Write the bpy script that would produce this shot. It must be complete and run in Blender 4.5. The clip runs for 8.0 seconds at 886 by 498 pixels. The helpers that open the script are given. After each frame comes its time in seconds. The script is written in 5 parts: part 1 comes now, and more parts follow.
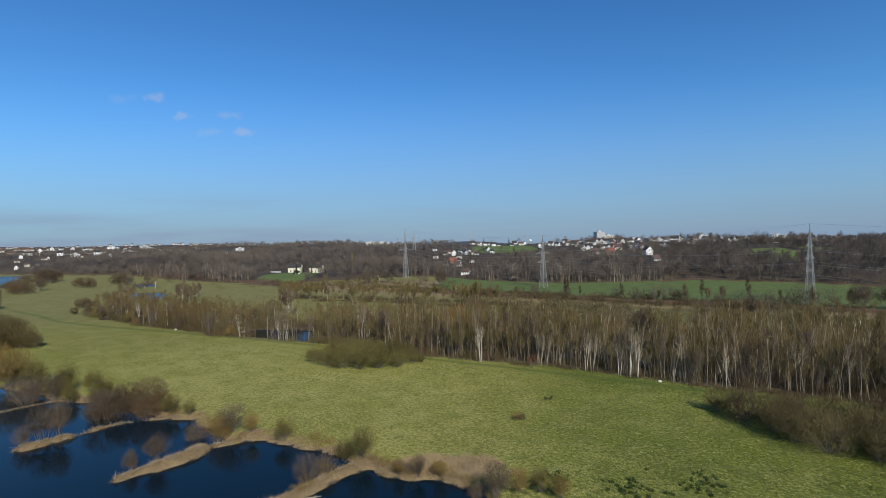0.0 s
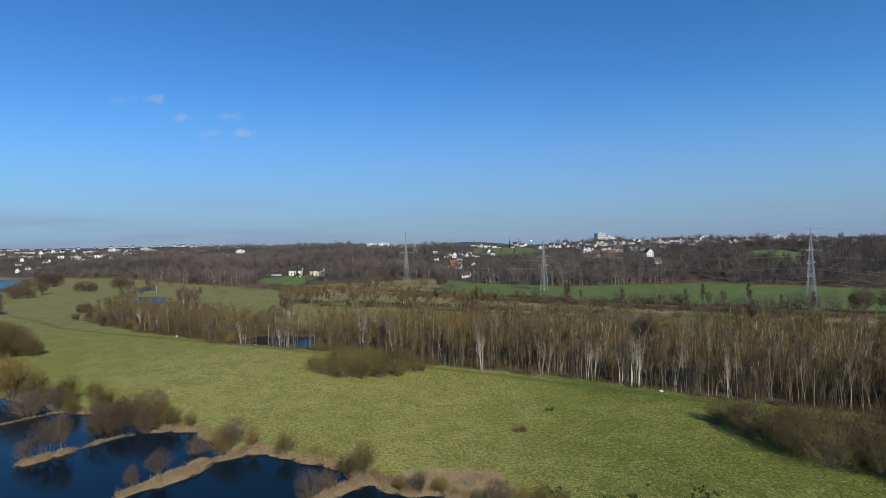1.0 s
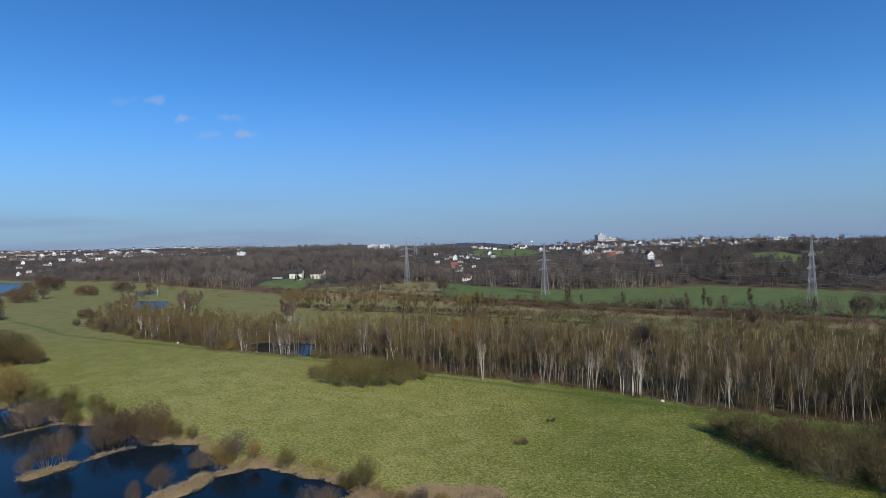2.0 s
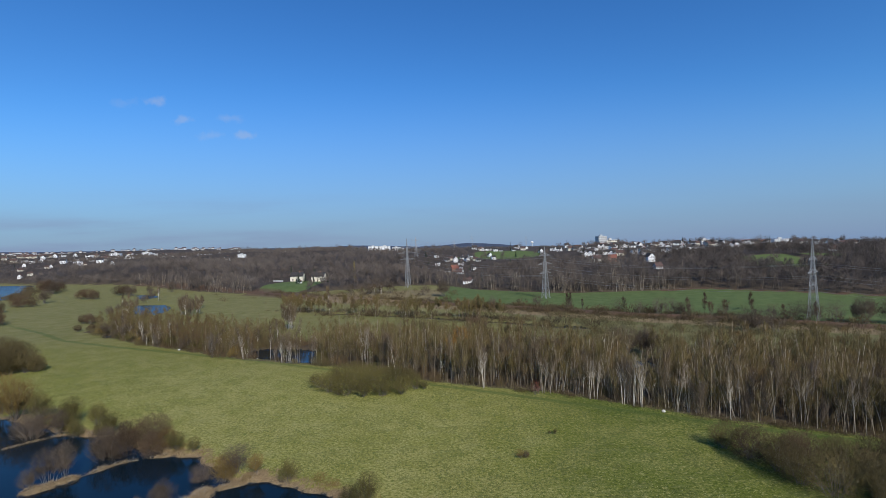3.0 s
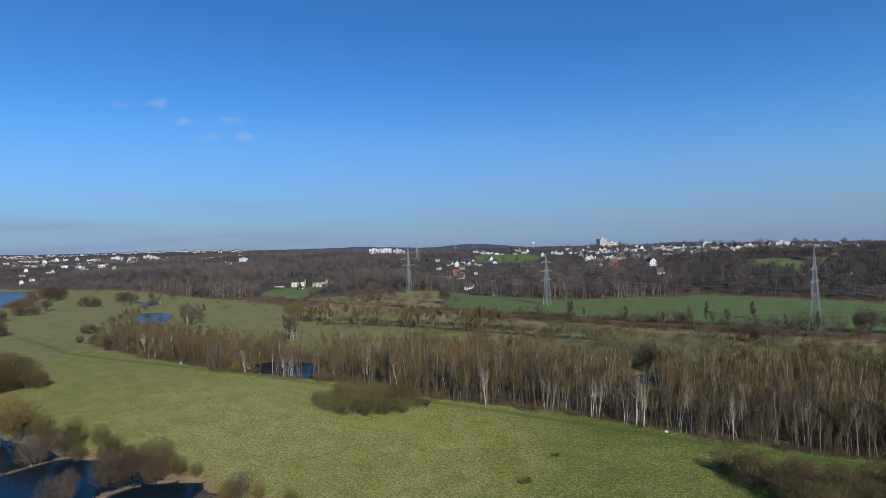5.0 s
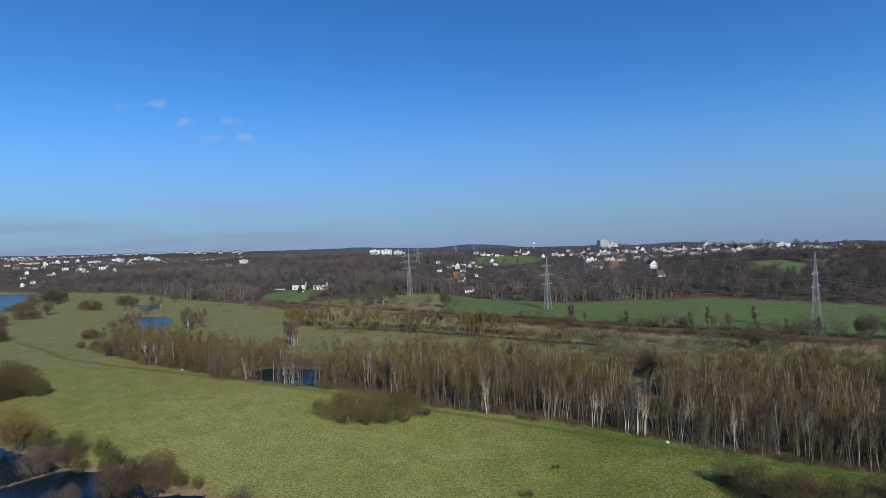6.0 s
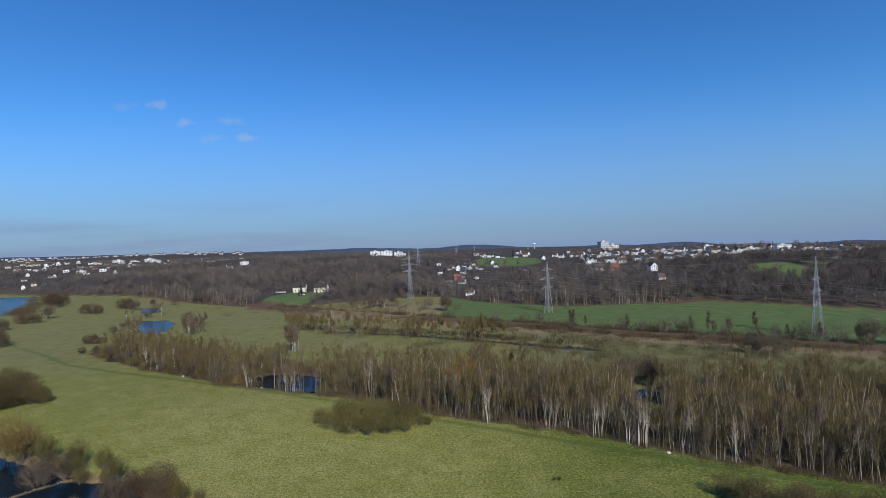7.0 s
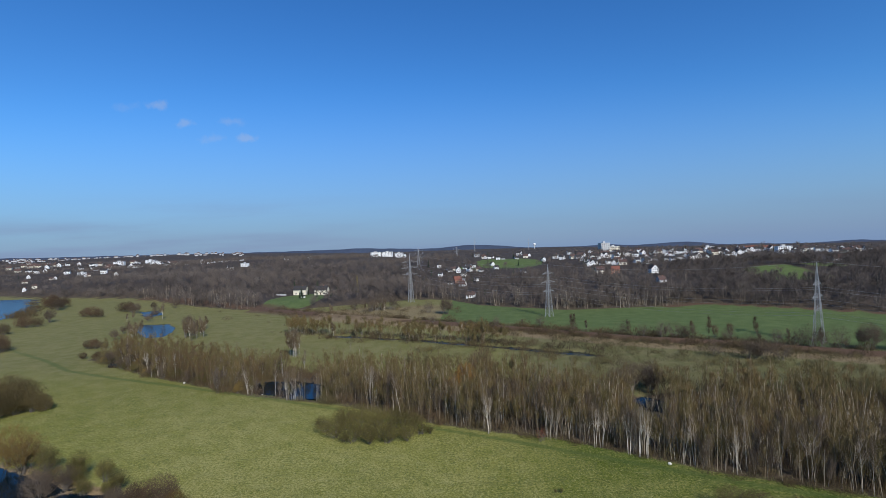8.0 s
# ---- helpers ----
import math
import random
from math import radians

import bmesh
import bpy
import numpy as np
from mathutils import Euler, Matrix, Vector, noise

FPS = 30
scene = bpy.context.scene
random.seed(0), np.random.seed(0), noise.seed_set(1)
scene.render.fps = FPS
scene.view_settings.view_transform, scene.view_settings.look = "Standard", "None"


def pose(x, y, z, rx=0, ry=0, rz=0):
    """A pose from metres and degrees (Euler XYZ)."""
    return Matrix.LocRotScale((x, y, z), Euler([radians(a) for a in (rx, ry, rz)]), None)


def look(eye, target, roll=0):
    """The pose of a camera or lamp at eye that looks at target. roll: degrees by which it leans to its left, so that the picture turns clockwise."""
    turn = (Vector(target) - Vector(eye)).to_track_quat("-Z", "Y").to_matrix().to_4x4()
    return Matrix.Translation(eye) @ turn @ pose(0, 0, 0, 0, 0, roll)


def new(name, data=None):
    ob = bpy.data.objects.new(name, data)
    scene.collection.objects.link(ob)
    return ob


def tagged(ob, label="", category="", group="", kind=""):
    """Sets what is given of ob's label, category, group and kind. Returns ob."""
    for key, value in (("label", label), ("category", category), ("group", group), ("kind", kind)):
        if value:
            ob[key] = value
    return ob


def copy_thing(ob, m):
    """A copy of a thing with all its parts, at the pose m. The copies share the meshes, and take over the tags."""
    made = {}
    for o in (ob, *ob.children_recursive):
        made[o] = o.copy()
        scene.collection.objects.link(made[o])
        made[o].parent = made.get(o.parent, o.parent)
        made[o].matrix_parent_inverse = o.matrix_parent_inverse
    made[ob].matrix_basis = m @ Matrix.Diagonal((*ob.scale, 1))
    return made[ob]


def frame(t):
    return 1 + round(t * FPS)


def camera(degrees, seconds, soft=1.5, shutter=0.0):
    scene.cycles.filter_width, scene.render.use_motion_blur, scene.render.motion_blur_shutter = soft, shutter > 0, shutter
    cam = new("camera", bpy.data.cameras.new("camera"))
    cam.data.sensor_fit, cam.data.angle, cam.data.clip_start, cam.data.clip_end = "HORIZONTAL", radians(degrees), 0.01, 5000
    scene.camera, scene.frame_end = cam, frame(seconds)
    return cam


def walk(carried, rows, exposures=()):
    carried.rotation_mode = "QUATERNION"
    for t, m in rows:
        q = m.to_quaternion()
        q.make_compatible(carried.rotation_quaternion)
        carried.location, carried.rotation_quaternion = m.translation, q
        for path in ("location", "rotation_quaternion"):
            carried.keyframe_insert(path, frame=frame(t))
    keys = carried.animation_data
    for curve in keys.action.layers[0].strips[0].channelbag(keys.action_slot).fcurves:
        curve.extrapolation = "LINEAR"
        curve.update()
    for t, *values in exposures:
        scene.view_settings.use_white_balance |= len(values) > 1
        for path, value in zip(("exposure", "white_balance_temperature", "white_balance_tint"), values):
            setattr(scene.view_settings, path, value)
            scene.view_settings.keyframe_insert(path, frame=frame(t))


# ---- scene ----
cam = camera(84.6, 8.0, soft=0.55)
PATH = [
    (0, (0.000, 0.000, 30.299), (-0.000, 19.997, 29.961), -1.31),
    (0.5, (0.000, 0.000, 31.312), (-0.012, 19.997, 30.985), -1.38),
    (1, (0.000, 0.000, 32.333), (-0.023, 19.997, 32.017), -1.46),
    (1.5, (0.000, 0.000, 33.363), (-0.034, 19.998, 33.057), -1.53),
    (3, (0.000, 0.000, 36.508), (-0.066, 19.998, 36.227), -1.74),
    (3.5, (0.001, 0.000, 37.574), (-0.076, 19.998, 37.301), -1.80),
    (4, (0.001, 0.000, 38.649), (-0.086, 19.998, 38.382), -1.86),
    (4.5, (0.001, 0.000, 39.734), (-0.096, 19.998, 39.472), -1.92),
    (6, (0.001, 0.000, 43.040), (-0.123, 19.998, 42.791), -2.09),
    (6.5, (0.001, 0.000, 44.160), (-0.131, 19.998, 43.914), -2.14),
    (7, (0.001, 0.000, 45.289), (-0.140, 19.998, 45.045), -2.19),
    (7.5, (0.002, 0.000, 46.428), (-0.148, 19.998, 46.185), -2.23),
    (8, (0.002, 0.000, 47.575), (-0.155, 19.998, 47.333), -2.27),
]
walk(cam, [(t, look(eye, target, roll)) for t, eye, target, roll in PATH], [(0.0, 0.03, 6700, 5), (1.5, -0.01, 6400, 8), (4.0, -0.05, 6230, 9), (8.0, -0.07, 6120, 9)])


# ---- light: a clear spring sky, sun high behind the viewer's right shoulder ----
SUN_TURN, SUN_RISE = radians(156), radians(36)
SUN_WAY = Vector((math.sin(SUN_TURN) * math.cos(SUN_RISE), math.cos(SUN_TURN) * math.cos(SUN_RISE), math.sin(SUN_RISE)))
sun = new("sun", bpy.data.lights.new("sun", "SUN"))
sun.data.energy, sun.data.angle, sun.data.color = 4.6, radians(0.55), (1.0, 0.94, 0.85)
sun.matrix_world = look(SUN_WAY * 300, (0, 0, 0))
scene.view_settings.exposure = 0.0


class Nodes:
    """Short hand for wiring a node tree."""

    def __init__(self, tree):
        self.tree = tree
        tree.nodes.clear()

    def add(self, kind, settings=None, **sockets):
        node = self.tree.nodes.new(kind)
        for key, value in (settings or {}).items():
            setattr(node, key, value)
        for key, value in sockets.items():
            self.feed(node.inputs[int(key[1:])] if key[0] == "i" and key[1:].isdigit() else node.inputs[key.replace("_", " ")], value)
        return node

    def feed(self, socket, value):
        if isinstance(value, bpy.types.NodeSocket):
            self.tree.links.new(value, socket)
        elif isinstance(value, bpy.types.Node):
            self.tree.links.new(value.outputs[0], socket)
        else:
            socket.default_value = value

    def math(self, operation, a, b=0.0, clamp=False):
        return self.add("ShaderNodeMath", {"operation": operation, "use_clamp": clamp}, i0=a, i1=b).outputs[0]

    def noise(self, vector, scale, detail=4.0, rough=0.55):
        return self.add("ShaderNodeTexNoise", None, Vector=vector, Scale=scale, Detail=detail, Roughness=rough).outputs[0]

    def ramp(self, value, low, high, to_low=0.0, to_high=1.0):
        return self.add("ShaderNodeMapRange", {"interpolation_type": "SMOOTHSTEP"}, i0=value, i1=low, i2=high, i3=to_low, i4=to_high).outputs[0]

    def mix(self, share, a, b):
        node = self.add("ShaderNodeMix", {"data_type": "RGBA"})
        self.feed(node.inputs[0], share)
        self.feed(node.inputs[6], (*a, 1) if isinstance(a, tuple) else a)
        self.feed(node.inputs[7], (*b, 1) if isinstance(b, tuple) else b)
        return node.outputs[2]


def rgb(*c):
    return (*c, 1.0)


def make_sky():
    world = bpy.data.worlds.new("sky")
    scene.world = world
    world.use_nodes = True
    n = Nodes(world.node_tree)
    air = n.add("ShaderNodeTexSky", {"sky_type": "NISHITA", "sun_disc": False, "sun_elevation": SUN_RISE, "sun_rotation": SUN_TURN,
                                     "altitude": 100, "air_density": 1.0, "dust_density": 0.0, "ozone_density": 2.0})
    where = n.add("ShaderNodeTexCoord").outputs["Generated"]
    axes = n.add("ShaderNodeSeparateXYZ", None, i0=where)
    ahead = n.math("MAXIMUM", axes.outputs[1], 0.05)
    flat = n.add("ShaderNodeCombineXYZ", None, X=n.math("DIVIDE", axes.outputs[0], ahead), Y=n.math("DIVIDE", axes.outputs[2], ahead))
    wisp = n.noise(flat.outputs[0], 38.0, 6.0, 0.62)
    cover = 0.0
    # a few small fair-weather wisps and a thin veil low on the left
    for cx, cy, wide, high, much in ((-0.583, 0.307, 0.032, 0.012, 0.30), (-0.527, 0.266, 0.026, 0.010, 0.30), (-0.405, 0.2315, 0.030, 0.010, 0.32),
                                     (-0.432, 0.267, 0.030, 0.010, 0.20), (-0.47, 0.233, 0.032, 0.011, 0.18), (-0.645, 0.305, 0.034, 0.012, 0.12)):
        dx = n.math("DIVIDE", n.math("SUBTRACT", n.math("DIVIDE", axes.outputs[0], ahead), cx), wide)
        dy = n.math("DIVIDE", n.math("SUBTRACT", n.math("DIVIDE", axes.outputs[2], ahead), cy), high)
        gap = n.math("SQRT", n.math("ADD", n.math("MULTIPLY", dx, dx), n.math("MULTIPLY", dy, dy)))
        blob = n.math("MULTIPLY", n.ramp(n.math("ADD", gap, n.math("MULTIPLY", n.math("SUBTRACT", wisp, 0.5), 2.6)), 0.0, 1.1, 1.0, 0.0), much)
        cover = n.math("MAXIMUM", cover, blob)
    stretched = n.add("ShaderNodeMapping", {"vector_type": "POINT"}, Vector=flat.outputs[0], Scale=(1.6, 16.0, 1.0))
    band = n.ramp(n.noise(stretched.outputs[0], 1.7, 4.0, 0.5), 0.42, 0.75)
    low = n.ramp(n.math("DIVIDE", axes.outputs[2], ahead), 0.02, 0.14, 1.0, 0.0)
    veil = n.math("MULTIPLY", n.math("MULTIPLY", band, low), n.ramp(n.math("DIVIDE", axes.outputs[0], ahead), 0.3, -0.6, 0.1, 0.55))
    deep = n.add("ShaderNodeHueSaturation", None, Saturation=1.22, Color=air.outputs[0])
    tint = n.add("ShaderNodeMix", {"data_type": "RGBA", "blend_type": "MULTIPLY"})
    for socket, value in ((0, 1.0), (6, deep.outputs[0]), (7, rgb(0.80, 1.24, 1.68))):
        n.feed(tint.inputs[socket], value)
    haze = n.ramp(n.math("DIVIDE", axes.outputs[2], ahead), -0.05, 0.34, 0.93, 0.0)
    hazy = n.mix(haze, tint.outputs[2], (2.42, 3.45, 5.85))
    seen = n.mix(cover, n.mix(veil, hazy, (2.9, 3.5, 5.5)), (6.0, 6.4, 7.6))
    back = n.add("ShaderNodeBackground", None, Color=seen, Strength=0.08)
    n.add("ShaderNodeOutputWorld", None, Surface=back.outputs[0])


make_sky()


# ---- materials ----
def material(name):
    made = bpy.data.materials.new(name)
    made.use_nodes = True
    return made, Nodes(made.node_tree)


def finish(n, colour, rough=0.9, bump=None, strength=0.5, distance=0.05, metal=0.0, spec=0.3):
    shader = n.add("ShaderNodeBsdfPrincipled", None, Base_Color=colour, Roughness=rough, Metallic=metal)
    shader.inputs["Specular IOR Level"].default_value = spec
    if bump is not None:
        lift = n.add("ShaderNodeBump", None, Height=bump, Strength=strength, Distance=distance)
        n.feed(shader.inputs["Normal"], lift.outputs[0])
    n.add("ShaderNodeOutputMaterial", None, Surface=shader.outputs[0])


def place_of(n):
    return n.add("ShaderNodeNewGeometry").outputs["Position"]


def twig_material(name, dark, pale):
    """Bare twigs; each plant a little different, each twig too."""
    made, n = material(name)
    plant = n.add("ShaderNodeObjectInfo").outputs["Random"]
    twig = n.add("ShaderNodeNewGeometry").outputs["Random Per Island"]
    share = n.math("ADD", n.math("MULTIPLY", plant, 0.72), n.math("MULTIPLY", twig, 0.28))
    finish(n, n.mix(share, dark, pale), 0.85, spec=0.2)
    return made


def woodland_material(name, colours):
    """Many trees in one mesh; each tree has a tone of its own, each twig varies a little."""
    made, n = material(name)
    own = n.add("ShaderNodeAttribute", {"attribute_name": "tone"}).outputs["Fac"]
    twig = n.add("ShaderNodeNewGeometry").outputs["Random Per Island"]
    share = n.math("ADD", n.math("MULTIPLY", own, 0.78), n.math("MULTIPLY", twig, 0.22))
    ramp = n.add("ShaderNodeValToRGB", None, Fac=share)
    ramp.color_ramp.elements[0].color, ramp.color_ramp.elements[1].color = rgb(*colours[0]), rgb(*colours[-1])
    for k, c in enumerate(colours[1:-1]):
        ramp.color_ramp.elements.new((k + 1) / (len(colours) - 1)).color = rgb(*c)
    finish(n, ramp.outputs[0], 0.9, spec=0.2)
    return made


def plain(name, colour, rough=0.8, metal=0.0, vary=0.15, scale=1.5, spec=0.3):
    """A painted or mineral surface with blotches and fine grain."""
    made, n = material(name)
    where = n.add("ShaderNodeTexCoord").outputs["Object"]
    blot = n.math("ADD", n.math("MULTIPLY", n.noise(where, scale), 0.6), n.math("MULTIPLY", n.noise(where, scale * 9), 0.4))
    dark = tuple(c * (1 - vary) for c in colour)
    pale = tuple(min(1, c * (1 + vary)) for c in colour)
    finish(n, n.mix(n.ramp(blot, 0.3, 0.7), dark, pale), rough, blot, 0.2, 0.02, metal, spec)
    return made


def ground_material():
    made, n = material("ground")
    where = place_of(n)
    broad, patch, tuft, fine = n.noise(where, 0.025, 4), n.noise(where, 0.16, 5, 0.6), n.noise(where, 1.9, 5, 0.7), n.noise(where, 6.0, 4, 0.7)
    long_way = n.add("ShaderNodeMapping", None, Vector=where, Scale=(0.35, 1.0, 1.0))
    swath = n.noise(long_way.outputs[0], 0.5, 3)

    def mask(name, soft=0.25):
        raw = n.add("ShaderNodeAttribute", {"attribute_name": name}).outputs["Fac"]
        rag = n.math("ADD", raw, n.math("MULTIPLY", n.math("SUBTRACT", tuft, 0.5), soft * 2.2))
        return n.math("MULTIPLY", n.ramp(rag, 0.5 - soft, 0.5 + soft), n.ramp(raw, 0.02, 0.12))

    grass = n.mix(n.ramp(tuft, 0.36, 0.66), (0.104, 0.118, 0.0135), (0.246, 0.236, 0.042))
    lush = n.add("ShaderNodeAttribute", {"attribute_name": "lush"}).outputs["Fac"]
    grass = n.mix(lush, grass, n.mix(n.ramp(tuft, 0.36, 0.66), (0.034, 0.064, 0.00525), (0.105, 0.135, 0.015)))
    dry = n.mix(n.ramp(fine, 0.35, 0.65), (0.23, 0.21, 0.0499), (0.43, 0.385, 0.134))
    dull = n.add("ShaderNodeAttribute", {"attribute_name": "dry"}).outputs["Fac"]
    mottle = n.math("ADD", n.math("MULTIPLY", broad, 0.45), n.math("MULTIPLY", patch, 0.55))
    worn = n.math("ADD", n.math("MULTIPLY", n.ramp(mottle, 0.40, 0.60), n.math("SUBTRACT", 0.6, n.math("MULTIPLY", lush, 0.3))), n.math("MULTIPLY", dull, 0.9), True)
    sward = n.mix(n.math("MULTIPLY", worn, n.ramp(tuft, 0.38, 0.58, 0.15, 1.0)), grass, dry)
    speck = n.ramp(n.noise(where, 3.4, 3, 0.65), 0.57, 0.66)
    sward = n.mix(n.math("MULTIPLY", speck, n.math("SUBTRACT", 0.78, n.math("MULTIPLY", lush, 0.2))), sward, (0.46, 0.42, 0.173))
    sward = n.mix(n.math("MULTIPLY", n.ramp(swath, 0.5, 0.72), 0.3), sward, (0.2, 0.2, 0.0719))
    pale_tuft, dark_tuft = n.ramp(n.noise(where, 1.35, 2, 0.6), 0.585, 0.66), n.ramp(n.noise(where, 1.05, 3, 0.65), 0.60, 0.68)
    sward = n.mix(n.math("MULTIPLY", pale_tuft, 0.34), sward, (0.44, 0.39, 0.15))
    sward = n.mix(n.math("MULTIPLY", dark_tuft, 0.5), sward, (0.062, 0.072, 0.013))
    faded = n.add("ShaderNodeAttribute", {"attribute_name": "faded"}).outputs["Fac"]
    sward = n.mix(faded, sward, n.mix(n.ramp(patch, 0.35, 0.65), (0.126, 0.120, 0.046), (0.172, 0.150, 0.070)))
    sward = n.mix(n.math("MULTIPLY", mask("path", 0.3), 0.6), sward, n.mix(tuft, (0.05, 0.085, 0.0173), (0.085, 0.12, 0.0288)))
    crop = n.mix(n.ramp(patch, 0.3, 0.7), (0.078, 0.114, 0.032), (0.116, 0.152, 0.048))
    crop = n.mix(n.math("MULTIPLY", n.ramp(fine, 0.4, 0.7), 0.3), crop, (0.150, 0.166, 0.070))
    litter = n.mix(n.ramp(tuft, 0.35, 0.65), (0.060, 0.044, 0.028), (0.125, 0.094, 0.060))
    # darker litter on the hill: shade between the trees put into the ground colour
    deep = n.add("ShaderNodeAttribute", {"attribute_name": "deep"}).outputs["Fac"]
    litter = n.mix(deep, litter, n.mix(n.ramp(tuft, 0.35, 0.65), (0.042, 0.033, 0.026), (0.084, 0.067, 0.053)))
    soil = n.mix(n.ramp(tuft, 0.35, 0.65), (0.075, 0.045, 0.028), (0.150, 0.094, 0.058))
    reed = n.mix(n.ramp(fine, 0.35, 0.65), (0.13, 0.09, 0.045), (0.34, 0.25, 0.14))
    colour = n.mix(mask("crop", 0.1), sward, crop)
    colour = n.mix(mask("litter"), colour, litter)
    colour = n.mix(mask("soil"), colour, soil)
    colour = n.mix(mask("reed"), colour, reed)
    colour = n.mix(mask("mud", 0.1), colour, (0.022, 0.026, 0.028))
    height = n.math("ADD", n.math("MULTIPLY", tuft, 0.7), n.math("MULTIPLY", fine, 0.3))
    finish(n, colour, 0.95, height, 0.9, 0.35, spec=0.15)
    return made


def water_material(name="still_water", chop=0.12, gloss=0.05):
    made, n = material(name)
    where = place_of(n)
    ripple = n.math("ADD", n.math("MULTIPLY", n.noise(where, 1.1, 3), 0.6), n.math("MULTIPLY", n.noise(where, 6.0, 2), 0.4))
    shader = n.add("ShaderNodeBsdfPrincipled", None, Base_Color=rgb(0.003, 0.010, 0.016), Roughness=gloss, IOR=1.33)
    shader.inputs["Specular IOR Level"].default_value = 0.27
    lift = n.add("ShaderNodeBump", None, Height=ripple, Strength=chop, Distance=0.03)
    n.feed(shader.inputs["Normal"], lift.outputs[0])
    n.add("ShaderNodeOutputMaterial", None, Surface=shader.outputs[0])
    return made


def birch_bark(name="birch_bark", dull=(0.15, 0.12, 0.09)):
    made, n = material(name)
    where = n.add("ShaderNodeTexCoord").outputs["Object"]
    squashed = n.add("ShaderNodeMapping", None, Vector=where, Scale=(3.0, 3.0, 9.0))
    scars = n.ramp(n.noise(squashed.outputs[0], 1.0, 5, 0.7), 0.55, 0.66)
    foot = n.ramp(n.add("ShaderNodeSeparateXYZ", None, i0=where).outputs[2], 0.2, 1.6, 0.55, 0.0)
    tone = n.mix(n.math("POWER", n.add("ShaderNodeObjectInfo").outputs["Random"], 0.8), dull, (0.78, 0.70, 0.57))
    young = n.ramp(n.add("ShaderNodeSeparateXYZ", None, i0=where).outputs[2], 4.0, 9.5, 0.0, 0.72)  # brown young wood higher up
    tone = n.mix(young, tone, (0.15, 0.105, 0.07))
    finish(n, n.mix(n.math("MAXIMUM", n.math("MULTIPLY", scars, 0.75), foot), tone, (0.07, 0.06, 0.055)), 0.8, scars, 0.3, 0.02)
    return made


GROUND, WATER, BIRCH = ground_material(), water_material(), birch_bark()
WHITE_BIRCH = birch_bark("white_birch_bark", (0.36, 0.30, 0.23))
RIPPLED = water_material("rippled_water", 0.6, 0.22)
BARK = plain("grey_bark", (0.17, 0.145, 0.115), 0.9, vary=0.35, scale=3.0)
TWIG_RED = twig_material("birch_twigs", (0.072, 0.049, 0.028), (0.188, 0.138, 0.078))
TWIG_TAN = twig_material("pale_twigs", (0.0869, 0.0669, 0.026), (0.215, 0.167, 0.0721))
TWIG_OLIVE = twig_material("olive_twigs", (0.0614, 0.0508, 0.0141), (0.157, 0.13, 0.0397))
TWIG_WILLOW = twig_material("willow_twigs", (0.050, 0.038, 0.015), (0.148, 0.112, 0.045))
TWIG_GOLD = twig_material("golden_willow_twigs", (0.085, 0.064, 0.024), (0.200, 0.150, 0.060))
TWIG_PURPLE = twig_material("alder_twigs", (0.058, 0.042, 0.028), (0.144, 0.106, 0.072))
TWIG_RUST = twig_material("russet_twigs", (0.104, 0.065, 0.0187), (0.239, 0.16, 0.0484))
TWIG_ORANGE = twig_material("orange_willow_twigs", (0.150, 0.076, 0.017), (0.300, 0.165, 0.045))
TWIG_DARK = twig_material("hawthorn_twigs", (0.048, 0.031, 0.0175), (0.128, 0.082, 0.046))
LEAF_RED = twig_material("dead_leaves", (0.16, 0.045, 0.03), (0.26, 0.08, 0.05))
CONIFER = twig_material("conifer_needles", (0.014, 0.028, 0.012), (0.03, 0.055, 0.022))
REED = twig_material("dry_reed", (0.15, 0.10, 0.05), (0.42, 0.31, 0.175))
SEDGE = twig_material("sedge", (0.022, 0.04, 0.010), (0.05, 0.075, 0.02))
TUSSOCK = twig_material("grass_tussocks", (0.10, 0.125, 0.03), (0.27, 0.25, 0.10))
WOODS = woodland_material("bare_woods", [(0.072, 0.047, 0.022), (0.142, 0.087, 0.039), (0.116, 0.094, 0.034), (0.147, 0.112, 0.044), (0.171, 0.110, 0.045), (0.134, 0.100, 0.050)])
BRUSH = woodland_material("brush", [(0.078, 0.051, 0.028), (0.138, 0.090, 0.049), (0.122, 0.099, 0.041), (0.178, 0.124, 0.068)])
SCRUB = woodland_material("scrub", [(0.0416, 0.03, 0.0164), (0.0728, 0.053, 0.0281), (0.104, 0.075, 0.0374), (0.135, 0.105, 0.0484)])
SAPLINGS = woodland_material("saplings", [(0.0615, 0.0492, 0.0213), (0.0943, 0.0787, 0.0344), (0.123, 0.105, 0.0476), (0.156, 0.131, 0.0656)])
# blue-grey base colour carries the haze of distance
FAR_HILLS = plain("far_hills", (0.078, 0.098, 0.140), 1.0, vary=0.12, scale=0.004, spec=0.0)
# greyer than the belt's twigs: aerial haze mixed into the palette
HILL_WOODS = woodland_material("hill_woods", [(0.052, 0.043, 0.036), (0.094, 0.076, 0.064), (0.128, 0.104, 0.086), (0.156, 0.122, 0.096), (0.176, 0.156, 0.136)])
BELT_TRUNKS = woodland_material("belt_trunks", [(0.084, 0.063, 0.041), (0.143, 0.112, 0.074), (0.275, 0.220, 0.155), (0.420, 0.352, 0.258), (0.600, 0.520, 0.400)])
# darker copy of the belt trunks; shade inside the belt is in the colour
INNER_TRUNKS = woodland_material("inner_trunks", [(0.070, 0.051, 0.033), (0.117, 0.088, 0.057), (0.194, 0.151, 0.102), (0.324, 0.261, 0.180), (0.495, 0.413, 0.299)])
